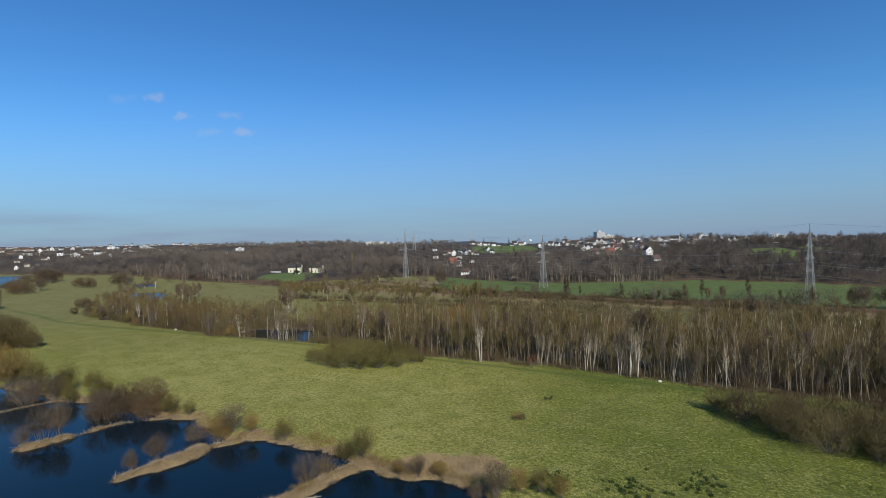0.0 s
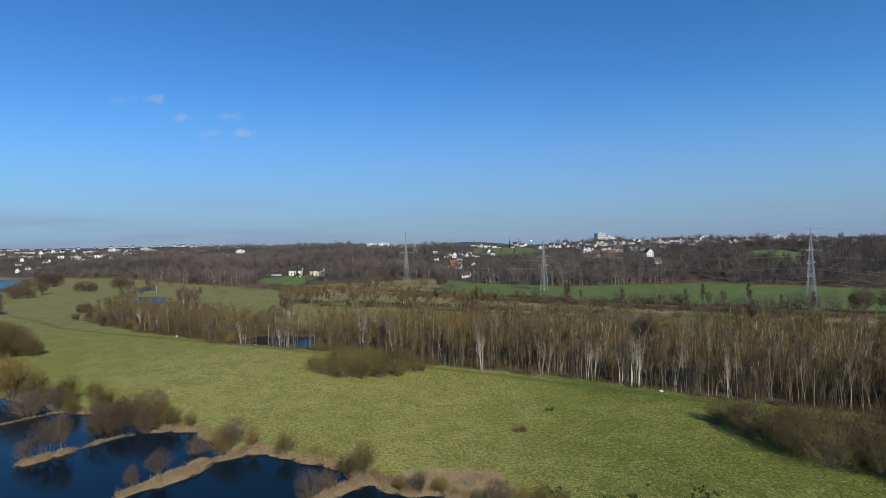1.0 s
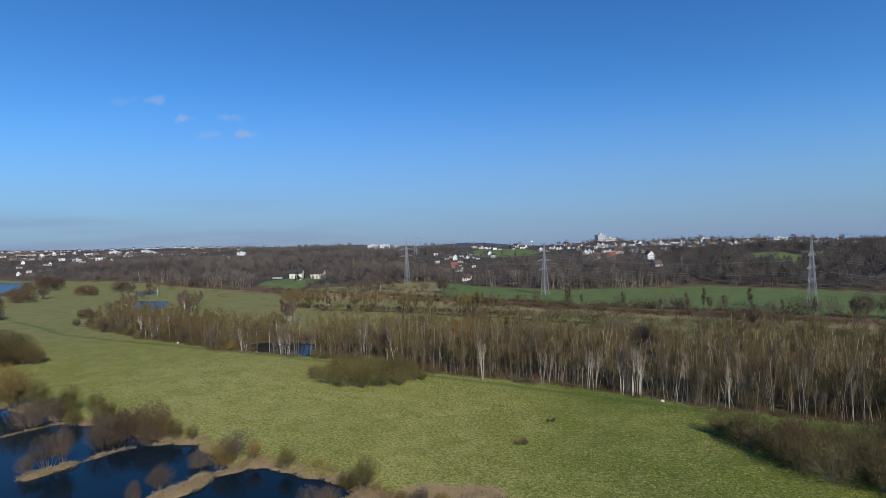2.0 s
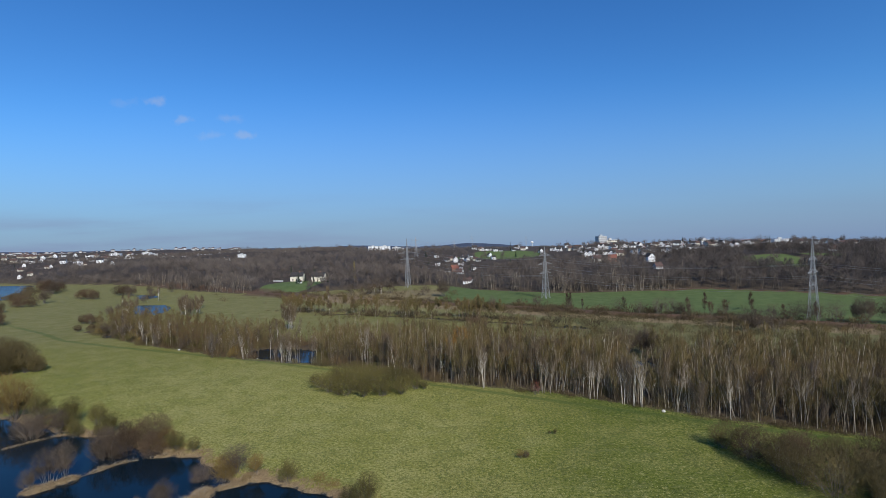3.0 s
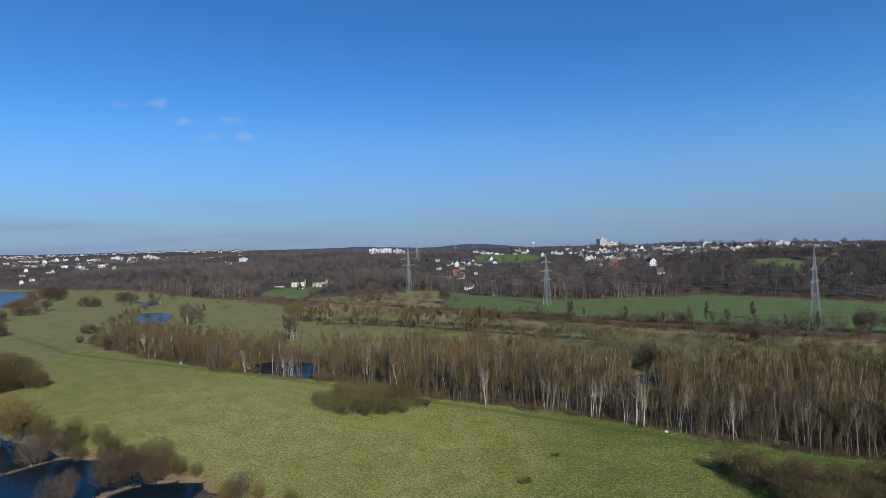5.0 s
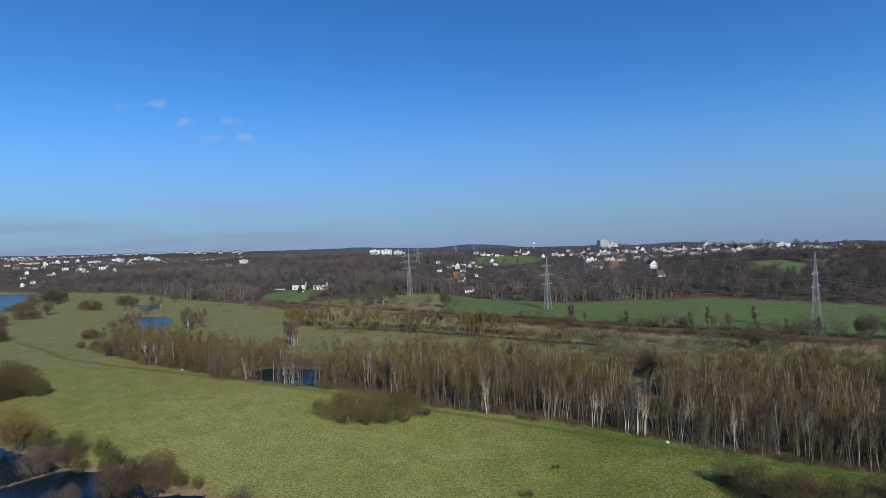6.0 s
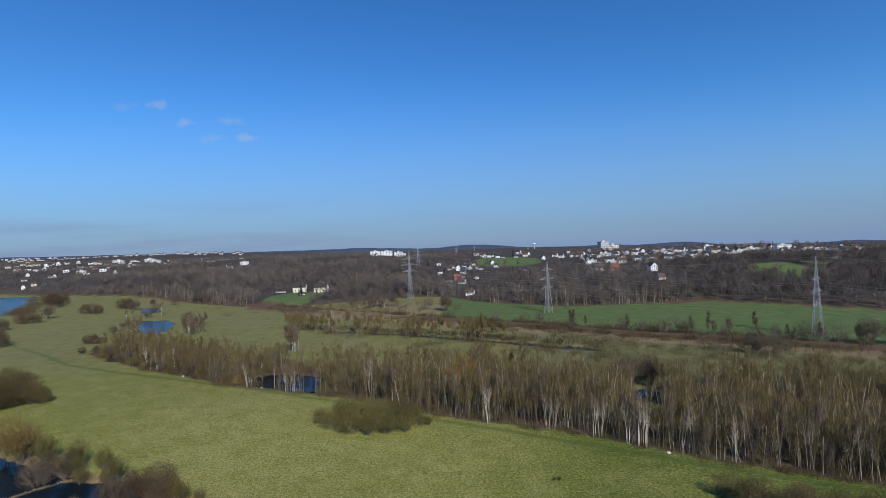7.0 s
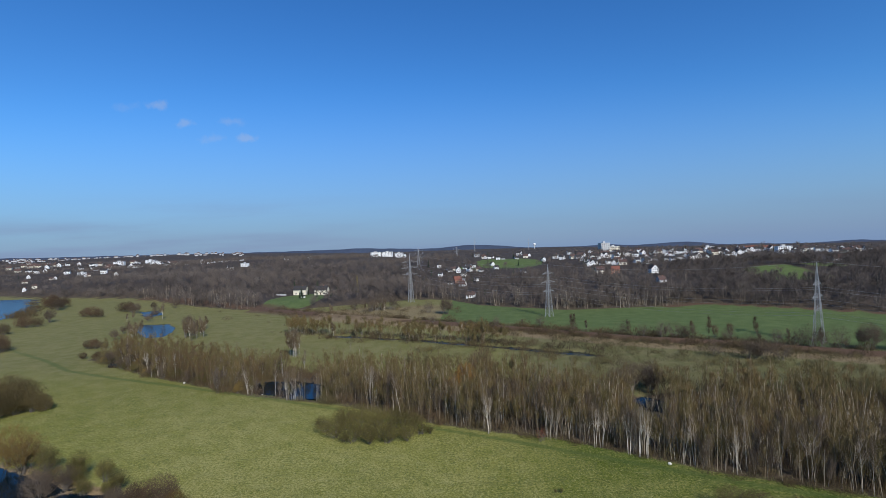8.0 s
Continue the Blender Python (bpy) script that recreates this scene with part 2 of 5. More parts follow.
TRUNKS = woodland_material("far_trunks", [(0.05, 0.041, 0.034), (0.068, 0.056, 0.046), (0.09, 0.075, 0.062), (0.13, 0.112, 0.094)])
STEEL = plain("galvanised_steel", (0.36, 0.355, 0.345), 0.6, 0.25, 0.2, 2.0)
WIRE = plain("aluminium_cable", (0.36, 0.36, 0.37), 0.5, 0.3)
GLASSY = plain("insulator_glass", (0.09, 0.10, 0.09), 0.2)
OLD_WOOD = plain("weathered_wood", (0.30, 0.26, 0.21), 0.9, vary=0.3, scale=4)
CONCRETE = plain("concrete", (0.30, 0.29, 0.27), 0.9)
STONE = plain("pale_stone", (0.55, 0.52, 0.45), 0.9, vary=0.2, scale=4)
WALLS = [plain("white_render", (0.78, 0.77, 0.74), 0.9, vary=0.06), plain("cream_render", (0.70, 0.64, 0.50), 0.9, vary=0.08),
         plain("grey_render", (0.50, 0.49, 0.47), 0.9, vary=0.08), plain("brick_wall", (0.30, 0.15, 0.10), 0.9, vary=0.2)]
ROOFS = [plain("slate_roof", (0.052, 0.047, 0.045), 0.9, vary=0.3, spec=0.15), plain("brown_tiles", (0.10, 0.062, 0.05), 0.8, vary=0.3),
         plain("red_tiles", (0.22, 0.085, 0.055), 0.8, vary=0.25)]
PANE = plain("window_pane", (0.085, 0.080, 0.076), 0.4, spec=0.15)
DOOR = plain("painted_door", (0.12, 0.08, 0.05), 0.6)


# ---- the lie of the land ----
def smooth(v, low, high):
    s = np.clip((v - low) / (high - low), 0, 1)
    return s * s * (3 - 2 * s)


def to_line(x, y, line):
    """Distance to a polyline."""
    best = np.full(np.shape(x), 1e9)
    for (ax, ay), (bx, by) in zip(line, line[1:]):
        dx, dy = bx - ax, by - ay
        s = np.clip(((x - ax) * dx + (y - ay) * dy) / (dx * dx + dy * dy), 0, 1)
        best = np.minimum(best, np.hypot(x - ax - s * dx, y - ay - s * dy))
    return best


def inside(x, y, ring):
    odd = np.zeros(np.shape(x), bool)
    for (ax, ay), (bx, by) in zip(ring, ring[1:] + ring[:1]):
        if ay != by:
            odd ^= ((ay > y) != (by > y)) & (x < (bx - ax) * (y - ay) / (by - ay) + ax)
    return odd


def shore(x, y, ring):
    """Signed distance to a ring, positive outside it."""
    away = to_line(x, y, ring + ring[:1])
    return np.where(inside(x, y, ring), -away, away)


def rough(x, y, size, seed=0.0):
    """Cheap wavy noise, about -1 to 1."""
    u, v = x / size + seed, y / size - seed
    return (np.sin(u * 1.7 + 1.3 * np.sin(v * 1.1 + seed)) + np.sin(v * 2.1 + 1.7 * np.sin(u * 0.9)) + 0.5 * np.sin(u * 4.3 + v * 3.1)) / 2.5


WATER_LEVEL = -0.7
POND = [(-190, 150), (-140, 122), (-110, 114), (-100, 109), (-90, 104.5), (-80, 100), (-72, 97.2), (-61, 92.2), (-51, 87.6), (-45, 86), (-39.5, 81), (-35, 76.5), (-31.5, 76.9), (-29.3, 77), (-26.2, 74.6), (-23.6, 74.2),
        (-21, 72.7), (-16, 71), (-13.3, 67.6), (-10.2, 65.8), (-8.1, 63.7), (-5.4, 62.5), (-2.4, 62.4), (0.5, 61.3), (3.5, 59.6), (5, 56.5), (8, 46), (4, 20), (-40, 0), (-190, 10)]
SPITS = [([(-70, 97.5), (-75, 98.6), (-80, 98.6), (-83, 95.6), (-86, 92.6), (-95, 86)], 0.28), ([(-49, 88), (-55, 86.4), (-58, 84.9), (-60, 82.8), (-61.8, 79.6)], 0.3), ([(-62.4, 79), (-64.2, 77.6), (-66.3, 75)], 1.0),
         ([(-31, 78), (-34.5, 75.8), (-38.2, 72.6), (-40, 69.3), (-42.5, 66.4), (-44.2, 64.7)], 0.75), ([(-37.4, 73.2), (-39, 70.2), (-41, 67.9)], 1.6), ([(-11.5, 67.2), (-14.5, 64.9), (-16.5, 62), (-18.8, 59.5), (-24, 54)], 1.2)]
FOREST_POND = [(-72, 173), (-67, 163), (-60, 159.8), (-51, 154.6), (-43, 152.5), (-41, 159), (-45, 170), (-56, 177), (-66, 177)]
TIP_POOL = [(-150, 209), (-143, 207), (-144, 214), (-153, 218)]
CLEARING_POND = [(51, 134), (56, 131), (60, 134), (61, 141), (57, 146), (52, 143)]
BEND = [(-212, 331), (-196, 303), (-178, 280), (-166, 279), (-170, 296), (-178, 313), (-193, 333)]
BEND_UPPER = [(-260, 408), (-236, 376), (-226, 376), (-232, 391), (-252, 416)]
LAKE = [(-900, 640), (-537, 585), (-505, 583), (-440, 508), (-408, 472), (-380, 436), (-364, 392), (-420, 350), (-900, 380)]
DITCH = [(-62, 262), (-43, 254), (-28, 247), (-13, 240), (1, 232), (13.5, 224.5), (26, 218), (36, 211.5), (49, 203.5), (60, 197)]
TRACK = [(-330, 520), (-222, 440), (-139, 380), (-85, 339), (-34, 306), (8, 277), (45, 252), (79, 226), (100, 214), (119, 204), (134, 193), (157, 177), (210, 138), (300, 60)]
MEADOW_PATH = [(-330, 322), (-270, 283), (-231, 254), (-192, 227.2), (-161.7, 203.5), (-129, 187), (-94, 171.5), (-65, 158), (-33.5, 142), (-20, 133), (-6.3, 125.4), (13, 115.4), (35, 103), (57, 90.7), (90, 74), (140, 50)]
FRONT_X, FRONT_Y = [-165, -120, -104, -67, -35, -6, 8, 24, 33, 45, 51, 65, 73, 110, 150], [222, 189, 180, 158.5, 146, 128, 121, 115.5, 109.5, 101.2, 96.8, 89.6, 85.4, 68, 48]
FOOT_X, FOOT_Y = [-1500, -600, -430, -340, -224, -170, -130, -100, -60, -30, 0, 22, 75, 147, 166, 203, 232, 330, 600], [700, 640, 560, 526, 428, 392, 376, 384, 396, 412, 400, 358, 318, 316, 324, 292, 262, 200, 60]
HEIGHTS = [(-1400, 1300, 33), (-1000, 1180, 28), (-723, 950, 19), (-590, 972, 22), (-339, 744, 15), (-400, 950, 28), (-200, 800, 28), (-60, 640, 23), (20, 730, 24),
           (-124, 490, 2), (-200, 600, 13), (8, 470, 5), (18, 425, 2), (75, 606, 13), (90, 690, 22), (160, 385, 11), (165, 440, 14), (245, 480, 15), (258, 372, 9), (280, 422, 21),
           (294, 510, 19), (376, 465, 18), (245, 760, 24), (300, 600, 24), (400, 600, 22.5), (215, 615, 23), (520, 600, 18), (400, 650, 21), (600, 560, 9), (800, 500, 2), (75, 350, 3), (230, 320, 4), (330, 300, 8), (420, 330, 14),
           (0, 1500, 14), (560, 1500, 4), (900, 1500, -12), (1300, 1500, -26), (-1500, 2500, 40), (-200, 3200, -4), (250, 3200, -6), (600, 3200, -14), (1200, 3000, -32), (2000, 3000, -64), (2800, 3000, -90), (-3000, 3000, 45), (0, 4700, -35), (1500, 4700, -90), (3000, 4600, -150), (4300, 4800, -190), (4400, 3500, -150), (-2500, 4500, 25), (-600, 560, 5)]


def water_edge(x, y):
    """Signed distance to the nearest water, positive on land."""
    edge = shore(x, y, POND) + 0.6 * rough(x, y, 2.3, 0.4)
    for line, half in SPITS:
        edge = np.maximum(edge, half - to_line(x, y, line) + 0.45 * rough(x, y, 1.4, 2.0))
    for ring in (FOREST_POND, TIP_POOL, CLEARING_POND, BEND, BEND_UPPER, LAKE):
        edge = np.minimum(edge, shore(x, y, ring) + 0.6 * rough(x, y, 5.0, 1.0))
    return np.minimum(edge, to_line(x, y, DITCH) - 2.3 + 1.5 * rough(x, y, 8.0, 3.0))


def upland(x, y):
    """How far into the hill beyond the foot line: 0 to 1."""
    return smooth(y - np.interp(x, FOOT_X, FOOT_Y), 0, 45)


def land(x, y):
    """Height of the ground."""
    x, y = np.asarray(x, float), np.asarray(y, float)
    total, weight = 0, 0
    for hx, hy, hz in HEIGHTS:
        w = 1 / ((x - hx) ** 2 + (y - hy) ** 2 + 900) ** 1.5
        total, weight = total + w * hz, weight + w
    hill = total / weight + 1.2 * rough(x, y, 60, 0.7)
    flat = 0.10 * rough(x, y, 17, 0.2) + 0.05 * rough(x, y, 4.1, 1.2) + 0.8 * smooth(0.9 * x + y, 235, 330)
    flat = flat + 0.9 * smooth(to_line(x, y, TRACK), 5.5, 1.8)
    up = upland(x, y)
    z = flat * (1 - up) + hill * up
    edge = water_edge(x, y)
    bank = np.clip(WATER_LEVEL + 0.7 * edge, -2.2, 50)
    return np.where(y < 700, np.minimum(z, bank), z)


# ---- building blocks ----
class Shape:
    """Collects tubes, blades and boxes, and becomes one mesh."""

    def __init__(self):
        self.v, self.f = [], []

    def tube(self, points, radii, sides=5):
        base, rings = len(self.v), len(points)
        for k, (p, r) in enumerate(zip(points, radii)):
            along = (points[min(k + 1, rings - 1)] - points[max(k - 1, 0)]).normalized()
            a = along.orthogonal().normalized()
            b = along.cross(a)
            for j in range(sides):
                turn = 2 * math.pi * j / sides
                self.v.append(p + (a * math.cos(turn) + b * math.sin(turn)) * r)
        for k in range(rings - 1):
            for j in range(sides):
                o, q = base + k * sides, base + (k + 1) * sides
                self.f.append((o + j, o + (j + 1) % sides, q + (j + 1) % sides, q + j))
        self.f.append(tuple(base + (rings - 1) * sides + j for j in range(sides)))

    def blade(self, a, b, width, across):
        base = len(self.v)
        self.v += [a - across * width / 2, a + across * width / 2, b]
        self.f.append((base, base + 1, base + 2))

    def box(self, low, high):
        base = len(self.v)
        self.v += [Vector((x, y, z)) for z in (low[2], high[2]) for y in (low[1], high[1]) for x in (low[0], high[0])]
        for q in ((0, 2, 3, 1), (4, 5, 7, 6), (0, 1, 5, 4), (2, 6, 7, 3), (0, 4, 6, 2), (1, 3, 7, 5)):
            self.f.append(tuple(base + i for i in q))

    def prism(self, ring, low, high, axis=1):
        """A ring in the x-z plane drawn out along y."""
        base, n = len(self.v), len(ring)
        for y in (low, high):
            self.v += [Vector((x, y, z)) for x, z in ring]
        self.f.append(tuple(range(base, base + n)))
        self.f.append(tuple(range(base + 2 * n - 1, base + n - 1, -1)))
        for j in range(n):
            self.f.append((base + j, base + n + j, base + n + (j + 1) % n, base + (j + 1) % n))

    def bar(self, a, b, thick):
        self.tube([Vector(a), Vector(b)], [thick / 2] * 2, 4)

    def mesh(self, name, mat, soft=False):
        made = bpy.data.meshes.new(name)
        made.from_pydata([tuple(p) for p in self.v], [], self.f)
        made.materials.append(mat)
        if soft:
            made.polygons.foreach_set("use_smooth", [True] * len(made.polygons))
        made.update()
        return made


def part(name, shape, mat, parent, label="", soft=False):
    ob = new(name, shape.mesh(name, mat, soft))
    ob.parent = parent
    return tagged(ob, label)


def bare(name, verts, faces, mat, kind="stuff", label="", category=""):
    """A large joined mesh from arrays of corners and of three- or four-sided faces."""
    made = bpy.data.meshes.new(name)
    verts, faces = np.asarray(verts, np.float32), np.asarray(faces, np.int32)
    count, sides = faces.shape
    made.vertices.add(len(verts))
    made.vertices.foreach_set("co", verts.ravel())
    made.loops.add(count * sides)
    made.loops.foreach_set("vertex_index", faces.ravel())
    made.polygons.add(count)
    made.polygons.foreach_set("loop_start", np.arange(0, count * sides, sides, dtype=np.int32))
    made.materials.append(mat)
    made.update(calc_edges=True)
    return tagged(new(name, made), label, category, kind=kind)


def height(x, y):
    return float(land(x, y))


def any_way(rng, flat=1.0):
    turn = rng.uniform(0, 2 * math.pi)
    return Vector((math.cos(turn), math.sin(turn), rng.uniform(-flat, flat))).normalized()


# ---- large structure: ground and water ----
def lines(low, high, dense_low, dense_high, step, grow_low, grow_high):
    out, here, s = list(np.arange(dense_low, dense_high + step / 2, step)), dense_high, step
    while here < high:
        s *= grow_high
        here += s
        out.append(here)
    here, s, front = dense_low, step, []
    while here > low:
        s *= grow_low
        here -= s
        front.append(here)
    return np.array(front[::-1] + out)


FIELDS = [(82, 645, 42, 62), (270, 391, 24, 31), (324, 416, 17, 14), (-133, 424, 24, 52), (25, 590, 14, 20)]


def glade(x, y):
    """Open grass among the hill woods, 1 inside."""
    open_ = np.zeros(np.shape(x))
    for cx, cy, rx, ry in FIELDS:
        open_ = np.maximum(open_, smooth(np.hypot((x - cx) / rx, (y - cy) / ry) + 0.06 * rough(x, y, 12), 1.08, 0.94))
    return open_


def crop_field(x, y):
    beyond = (y - np.interp(x, [p[0] for p in TRACK], [p[1] for p in TRACK])) > 7
    return np.where(beyond & (x > -6 + 0.1 * (y - 300)), 1.0, 0.0) * smooth(np.interp(x, FOOT_X, FOOT_Y) - y, -3, 3)


def belt(x, y):
    """The birch belt: 1 within."""
    front = np.interp(x, FRONT_X, FRONT_Y)
    deep = np.interp(x, [-165, -137, -54, -17, 13, 40, 72, 117, 150], [30, 34, 32, 40, 43, 42, 60, 75, 80])
    return smooth(y - front, -1.0, 1.5) * smooth(front + deep - y, -3, 3) * (x > -168) * (x < 150)


def make_ground():
    xs = lines(-4600, 4600, -190, 84, 1.0, 1.08, 1.07)
    ys = lines(-700, 116, 48, 116, 1.0, 1.3, 1.025)
    ys = np.r_[ys, np.arange(117.5, 262, 1.5), [v for v in lines(0, 4800, 264, 268, 2.0, 9.0, 1.03) if v > 263]]
    gx, gy = np.meshgrid(xs, ys)
    x, y = gx.ravel(), gy.ravel()
    z = land(x, y)
    wide, tall = len(xs), len(ys)
    at = np.arange(wide * tall).reshape(tall, wide)
    faces = np.stack([at[:-1, :-1], at[:-1, 1:], at[1:, 1:], at[1:, :-1]], -1).reshape(-1, 4)
    ob = bare("ground", np.stack([x, y, z], -1), faces, GROUND, "structure", "rough flood meadow in early spring, green and straw coloured", "ground")
    ob.data.polygons.foreach_set("use_smooth", [True] * len(faces))
    edge, up, near = water_edge(x, y), upland(x, y), y < 700
    spit = np.min([to_line(x, y, line) - half for line, half in SPITS], axis=0)
    bank = smooth(edge + 0.5 * rough(x, y, 3.1, 0.2), 1.35, 0.4) * (np.abs(x + 50) < 75) * (y < 120) * (y > 40)
    bank = np.maximum(bank, smooth(spit, 1.0, 0.1) * (y < 120)) * smooth(x, 8, 2)
    bank = np.maximum(bank, smooth(np.hypot((x + 1) / 9.5, (y - 64.6) / 3.6) + 0.12 * rough(x, y, 2.2, 0.6), 1.2, 0.7) * 0.9)
    open_ = glade(x, y)
    track = to_line(x, y, TRACK)
    masks = {
        "path": smooth(to_line(x, y, MEADOW_PATH), np.where(x < -50, 2.3, 1.8), 0.4) * 0.8,
        "crop": np.maximum(crop_field(x, y), open_),
        "litter": np.maximum(belt(x, y), smooth(y - np.interp(x, FOOT_X, FOOT_Y), -3, 3) * (1 - open_)),
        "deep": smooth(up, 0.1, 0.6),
        # dry far grass, plus the brighter look opposite the sun painted mid-meadow
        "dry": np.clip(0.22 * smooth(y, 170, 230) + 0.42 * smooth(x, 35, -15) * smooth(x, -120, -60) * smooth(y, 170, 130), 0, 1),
        # greener grass to the east, with its dimmer light painted in as darkening
        "lush": 0.6 * smooth(x - 0.25 * (y - 90), -4, 36) * (y < 160) + 0.35 * smooth(np.interp(x, FRONT_X, FRONT_Y) - y, 15, 4) * smooth(x, -12, 8) * (y < 160),
        # duller olive-tan sward farther out and behind the birches
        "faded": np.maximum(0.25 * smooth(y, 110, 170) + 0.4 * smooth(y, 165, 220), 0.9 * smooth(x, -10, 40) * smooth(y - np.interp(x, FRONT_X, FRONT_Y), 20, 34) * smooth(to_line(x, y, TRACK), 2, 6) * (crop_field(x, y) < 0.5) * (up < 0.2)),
        "soil": np.maximum(np.maximum(smooth(track, 7.0, 3.5), np.maximum((0.40 + 0.20 * smooth(x, -25, -60)) * smooth(track + 3 * rough(x, y, 9, 0.3), 21, 11) * (x > -160), 0.36 * smooth(np.hypot((x + 60) / 50, (y - 362) / 30), 1.15, 0.8))), smooth(np.interp(x, FOOT_X, FOOT_Y) - y, 6, 2) * smooth(np.interp(x, FOOT_X, FOOT_Y) - y, -6, -2) * (x > 140)),
        "reed": np.maximum(bank, np.maximum(smooth(np.abs(track - 11), 9, 4) * 0.66 * (x > -90) * (y < np.interp(x, [p[0] for p in TRACK], [p[1] for p in TRACK])), 0.55 * smooth(np.hypot((x + 40) / 60, (y - 335) / 40) + 0.15 * rough(x, y, 14, 0.5), 1.15, 0.8) * (1 - crop_field(x, y)) * (up < 0.3))),
        "mud": smooth(edge, 0.25, -0.2) * near,
    }
    for name, values in masks.items():
        ob.data.attributes.new(name, "FLOAT", "POINT").data.foreach_set("value", values.astype(np.float32))


def water(name, low, high, label, mat=None):
    s = Shape()
    (ax, ay), (bx, by) = low, high
    s.v = [Vector((ax, ay, WATER_LEVEL)), Vector((bx, ay, WATER_LEVEL)), Vector((bx, by, WATER_LEVEL)), Vector((ax, by, WATER_LEVEL))]
    s.f = [(0, 1, 2, 3)]
    tagged(new(name, s.mesh(name, mat or WATER)), label, "water", kind="structure")


make_ground()
water("water_1", (-195, -4), (12, 155), "still dark blue pond with reed spits")
water("water_2", (-80, 145), (-38, 188), "dark pond between the birches")
water("water_3", (-216, 274), (-160, 338), "blue backwater in the meadow", RIPPLED)
water("water_4", (-266, 370), (-220, 420), "blue upper backwater in the meadow", RIPPLED)
water("water_5", (-905, 345), (-355, 645), "blue lake beyond the meadow", RIPPLED)
water("water_6", (-64, 180), (82, 272), "narrow dark ditch along the rough grass")
water("water_7", (49, 129), (63, 148), "dark pool among the birches")
water("water_8", (-155, 205), (-141, 220), "small blue pool at the tip of the birches")


def far_hills():
    """The low ridge on the horizon, behind everything else; its blue is distance haze put into the colour."""
    x = np.linspace(-4750, 6300, 420)
    z = np.interp(x, [-4750, -850, 4060, 6300], [72, 14, -109, -152])
    for at, rise, wide in ((-860, 13, 480), (310, 33, 330), (1580, 18, 280), (2300, 36, 300), (3110, 8, 260), (4050, 30, 420)):
        z = z + rise * np.exp(-((x - at) / wide) ** 2)
    z = z + 3.5 * rough(x, x * 0, 130, 0.3) + 1.5 * rough(x, x * 0, 50, 1.3)
    rows = [np.stack([x, np.full(420, y), z + drop], -1) for y, drop in ((4500, -260), (4750, 0), (4950, -260))]
    at = np.arange(420 * 3).reshape(3, 420)
    faces = np.stack([at[:-1, :-1], at[:-1, 1:], at[1:, 1:], at[1:, :-1]], -1).reshape(-1, 4)
    bare("backdrop", np.concatenate(rows), faces, FAR_HILLS, "structure", "low wooded hills on the horizon, tinted blue for distance haze", "hills")


far_hills()


# ---- plants ----
def facing(way, out, rng, loose):
    """The breadth of a spray of twigs that spreads across the crown's outside."""
    across = (out + any_way(rng) * loose).cross(way)
    return across.normalized() if across.length > 1e-4 else any_way(rng)


def birch_meshes(rng, tall, limbs=15, twigs=330, lean=0.5, many=1, sides=5, shown=99, width=0.045, low=0.42, thick=0.0037, fan=3.0):
    """A bare birch: straight pale trunks with steep limbs, and a haze of fine twigs. shown: how many limbs are thick enough to build."""
    wood, fine = Shape(), Shape()
    starts, rings = [], 6 if sides > 3 else 4
    last = rings - 1
    for _ in range(many):
        h = tall * rng.uniform(0.8, 1.0)
        out = any_way(rng, 0.0) * (0.0 if many == 1 else rng.uniform(0.2, 0.55))
        tilt = any_way(rng, 0.0) * lean * rng.uniform(0.3, 1.0) + out * fan
        wig = [any_way(rng, 0.0) * 0.06 for _ in range(rings)]
        axis = [out + tilt * (k / last) ** 1.15 + wig[k] * (k > 0) + Vector((0, 0, h * k / last - 0.25 * (k == 0))) for k in range(rings)]
        wood.tube(axis, [thick * tall * (1 - 0.75 * k / last) + 0.016 for k in range(rings)], sides)
        for limb in range(limbs):
            s = rng.uniform(low, 0.95)
            k = min(int(s * last), last - 1)
            foot = axis[k].lerp(axis[k + 1], s * last - k)
            far = (0.06 + 0.24 * (1 - s)) * h * rng.uniform(0.6, 1.2) + 0.4
            way = (any_way(rng, 0.0) + Vector((0, 0, rng.uniform(0.8, 2.4)))).normalized()
            mid = foot + way * far * 0.5 + any_way(rng) * 0.08
            tip = foot + way * far + Vector((0, 0, 0.2 * far))
            if limb < shown:
                wood.tube([foot, mid, tip], [0.034, 0.024, 0.010], 3)
            starts += [(foot, mid, 0.4), (mid, tip, 1.0), (mid, tip, 1.0)]
        starts += [(axis[-2], axis[-1], 0.8), (axis[last // 2], axis[-2], 0.4)]
    for _ in range(twigs):
        a, b, share = starts[rng.randrange(len(starts))]
        if rng.random() > share:
            continue
        p = a.lerp(b, rng.random()) + any_way(rng) * rng.uniform(0.0, 0.7)
        way = any_way(rng, 0.4) * 0.36 + Vector((0, 0, rng.uniform(0.2, 1.1)))
        fine.blade(p, p + way * rng.uniform(0.7, 1.9), width * rng.uniform(0.6, 1.4), facing(way, Vector((p.x, p.y, 0.4)).normalized(), rng, 0.8))
    return wood, fine


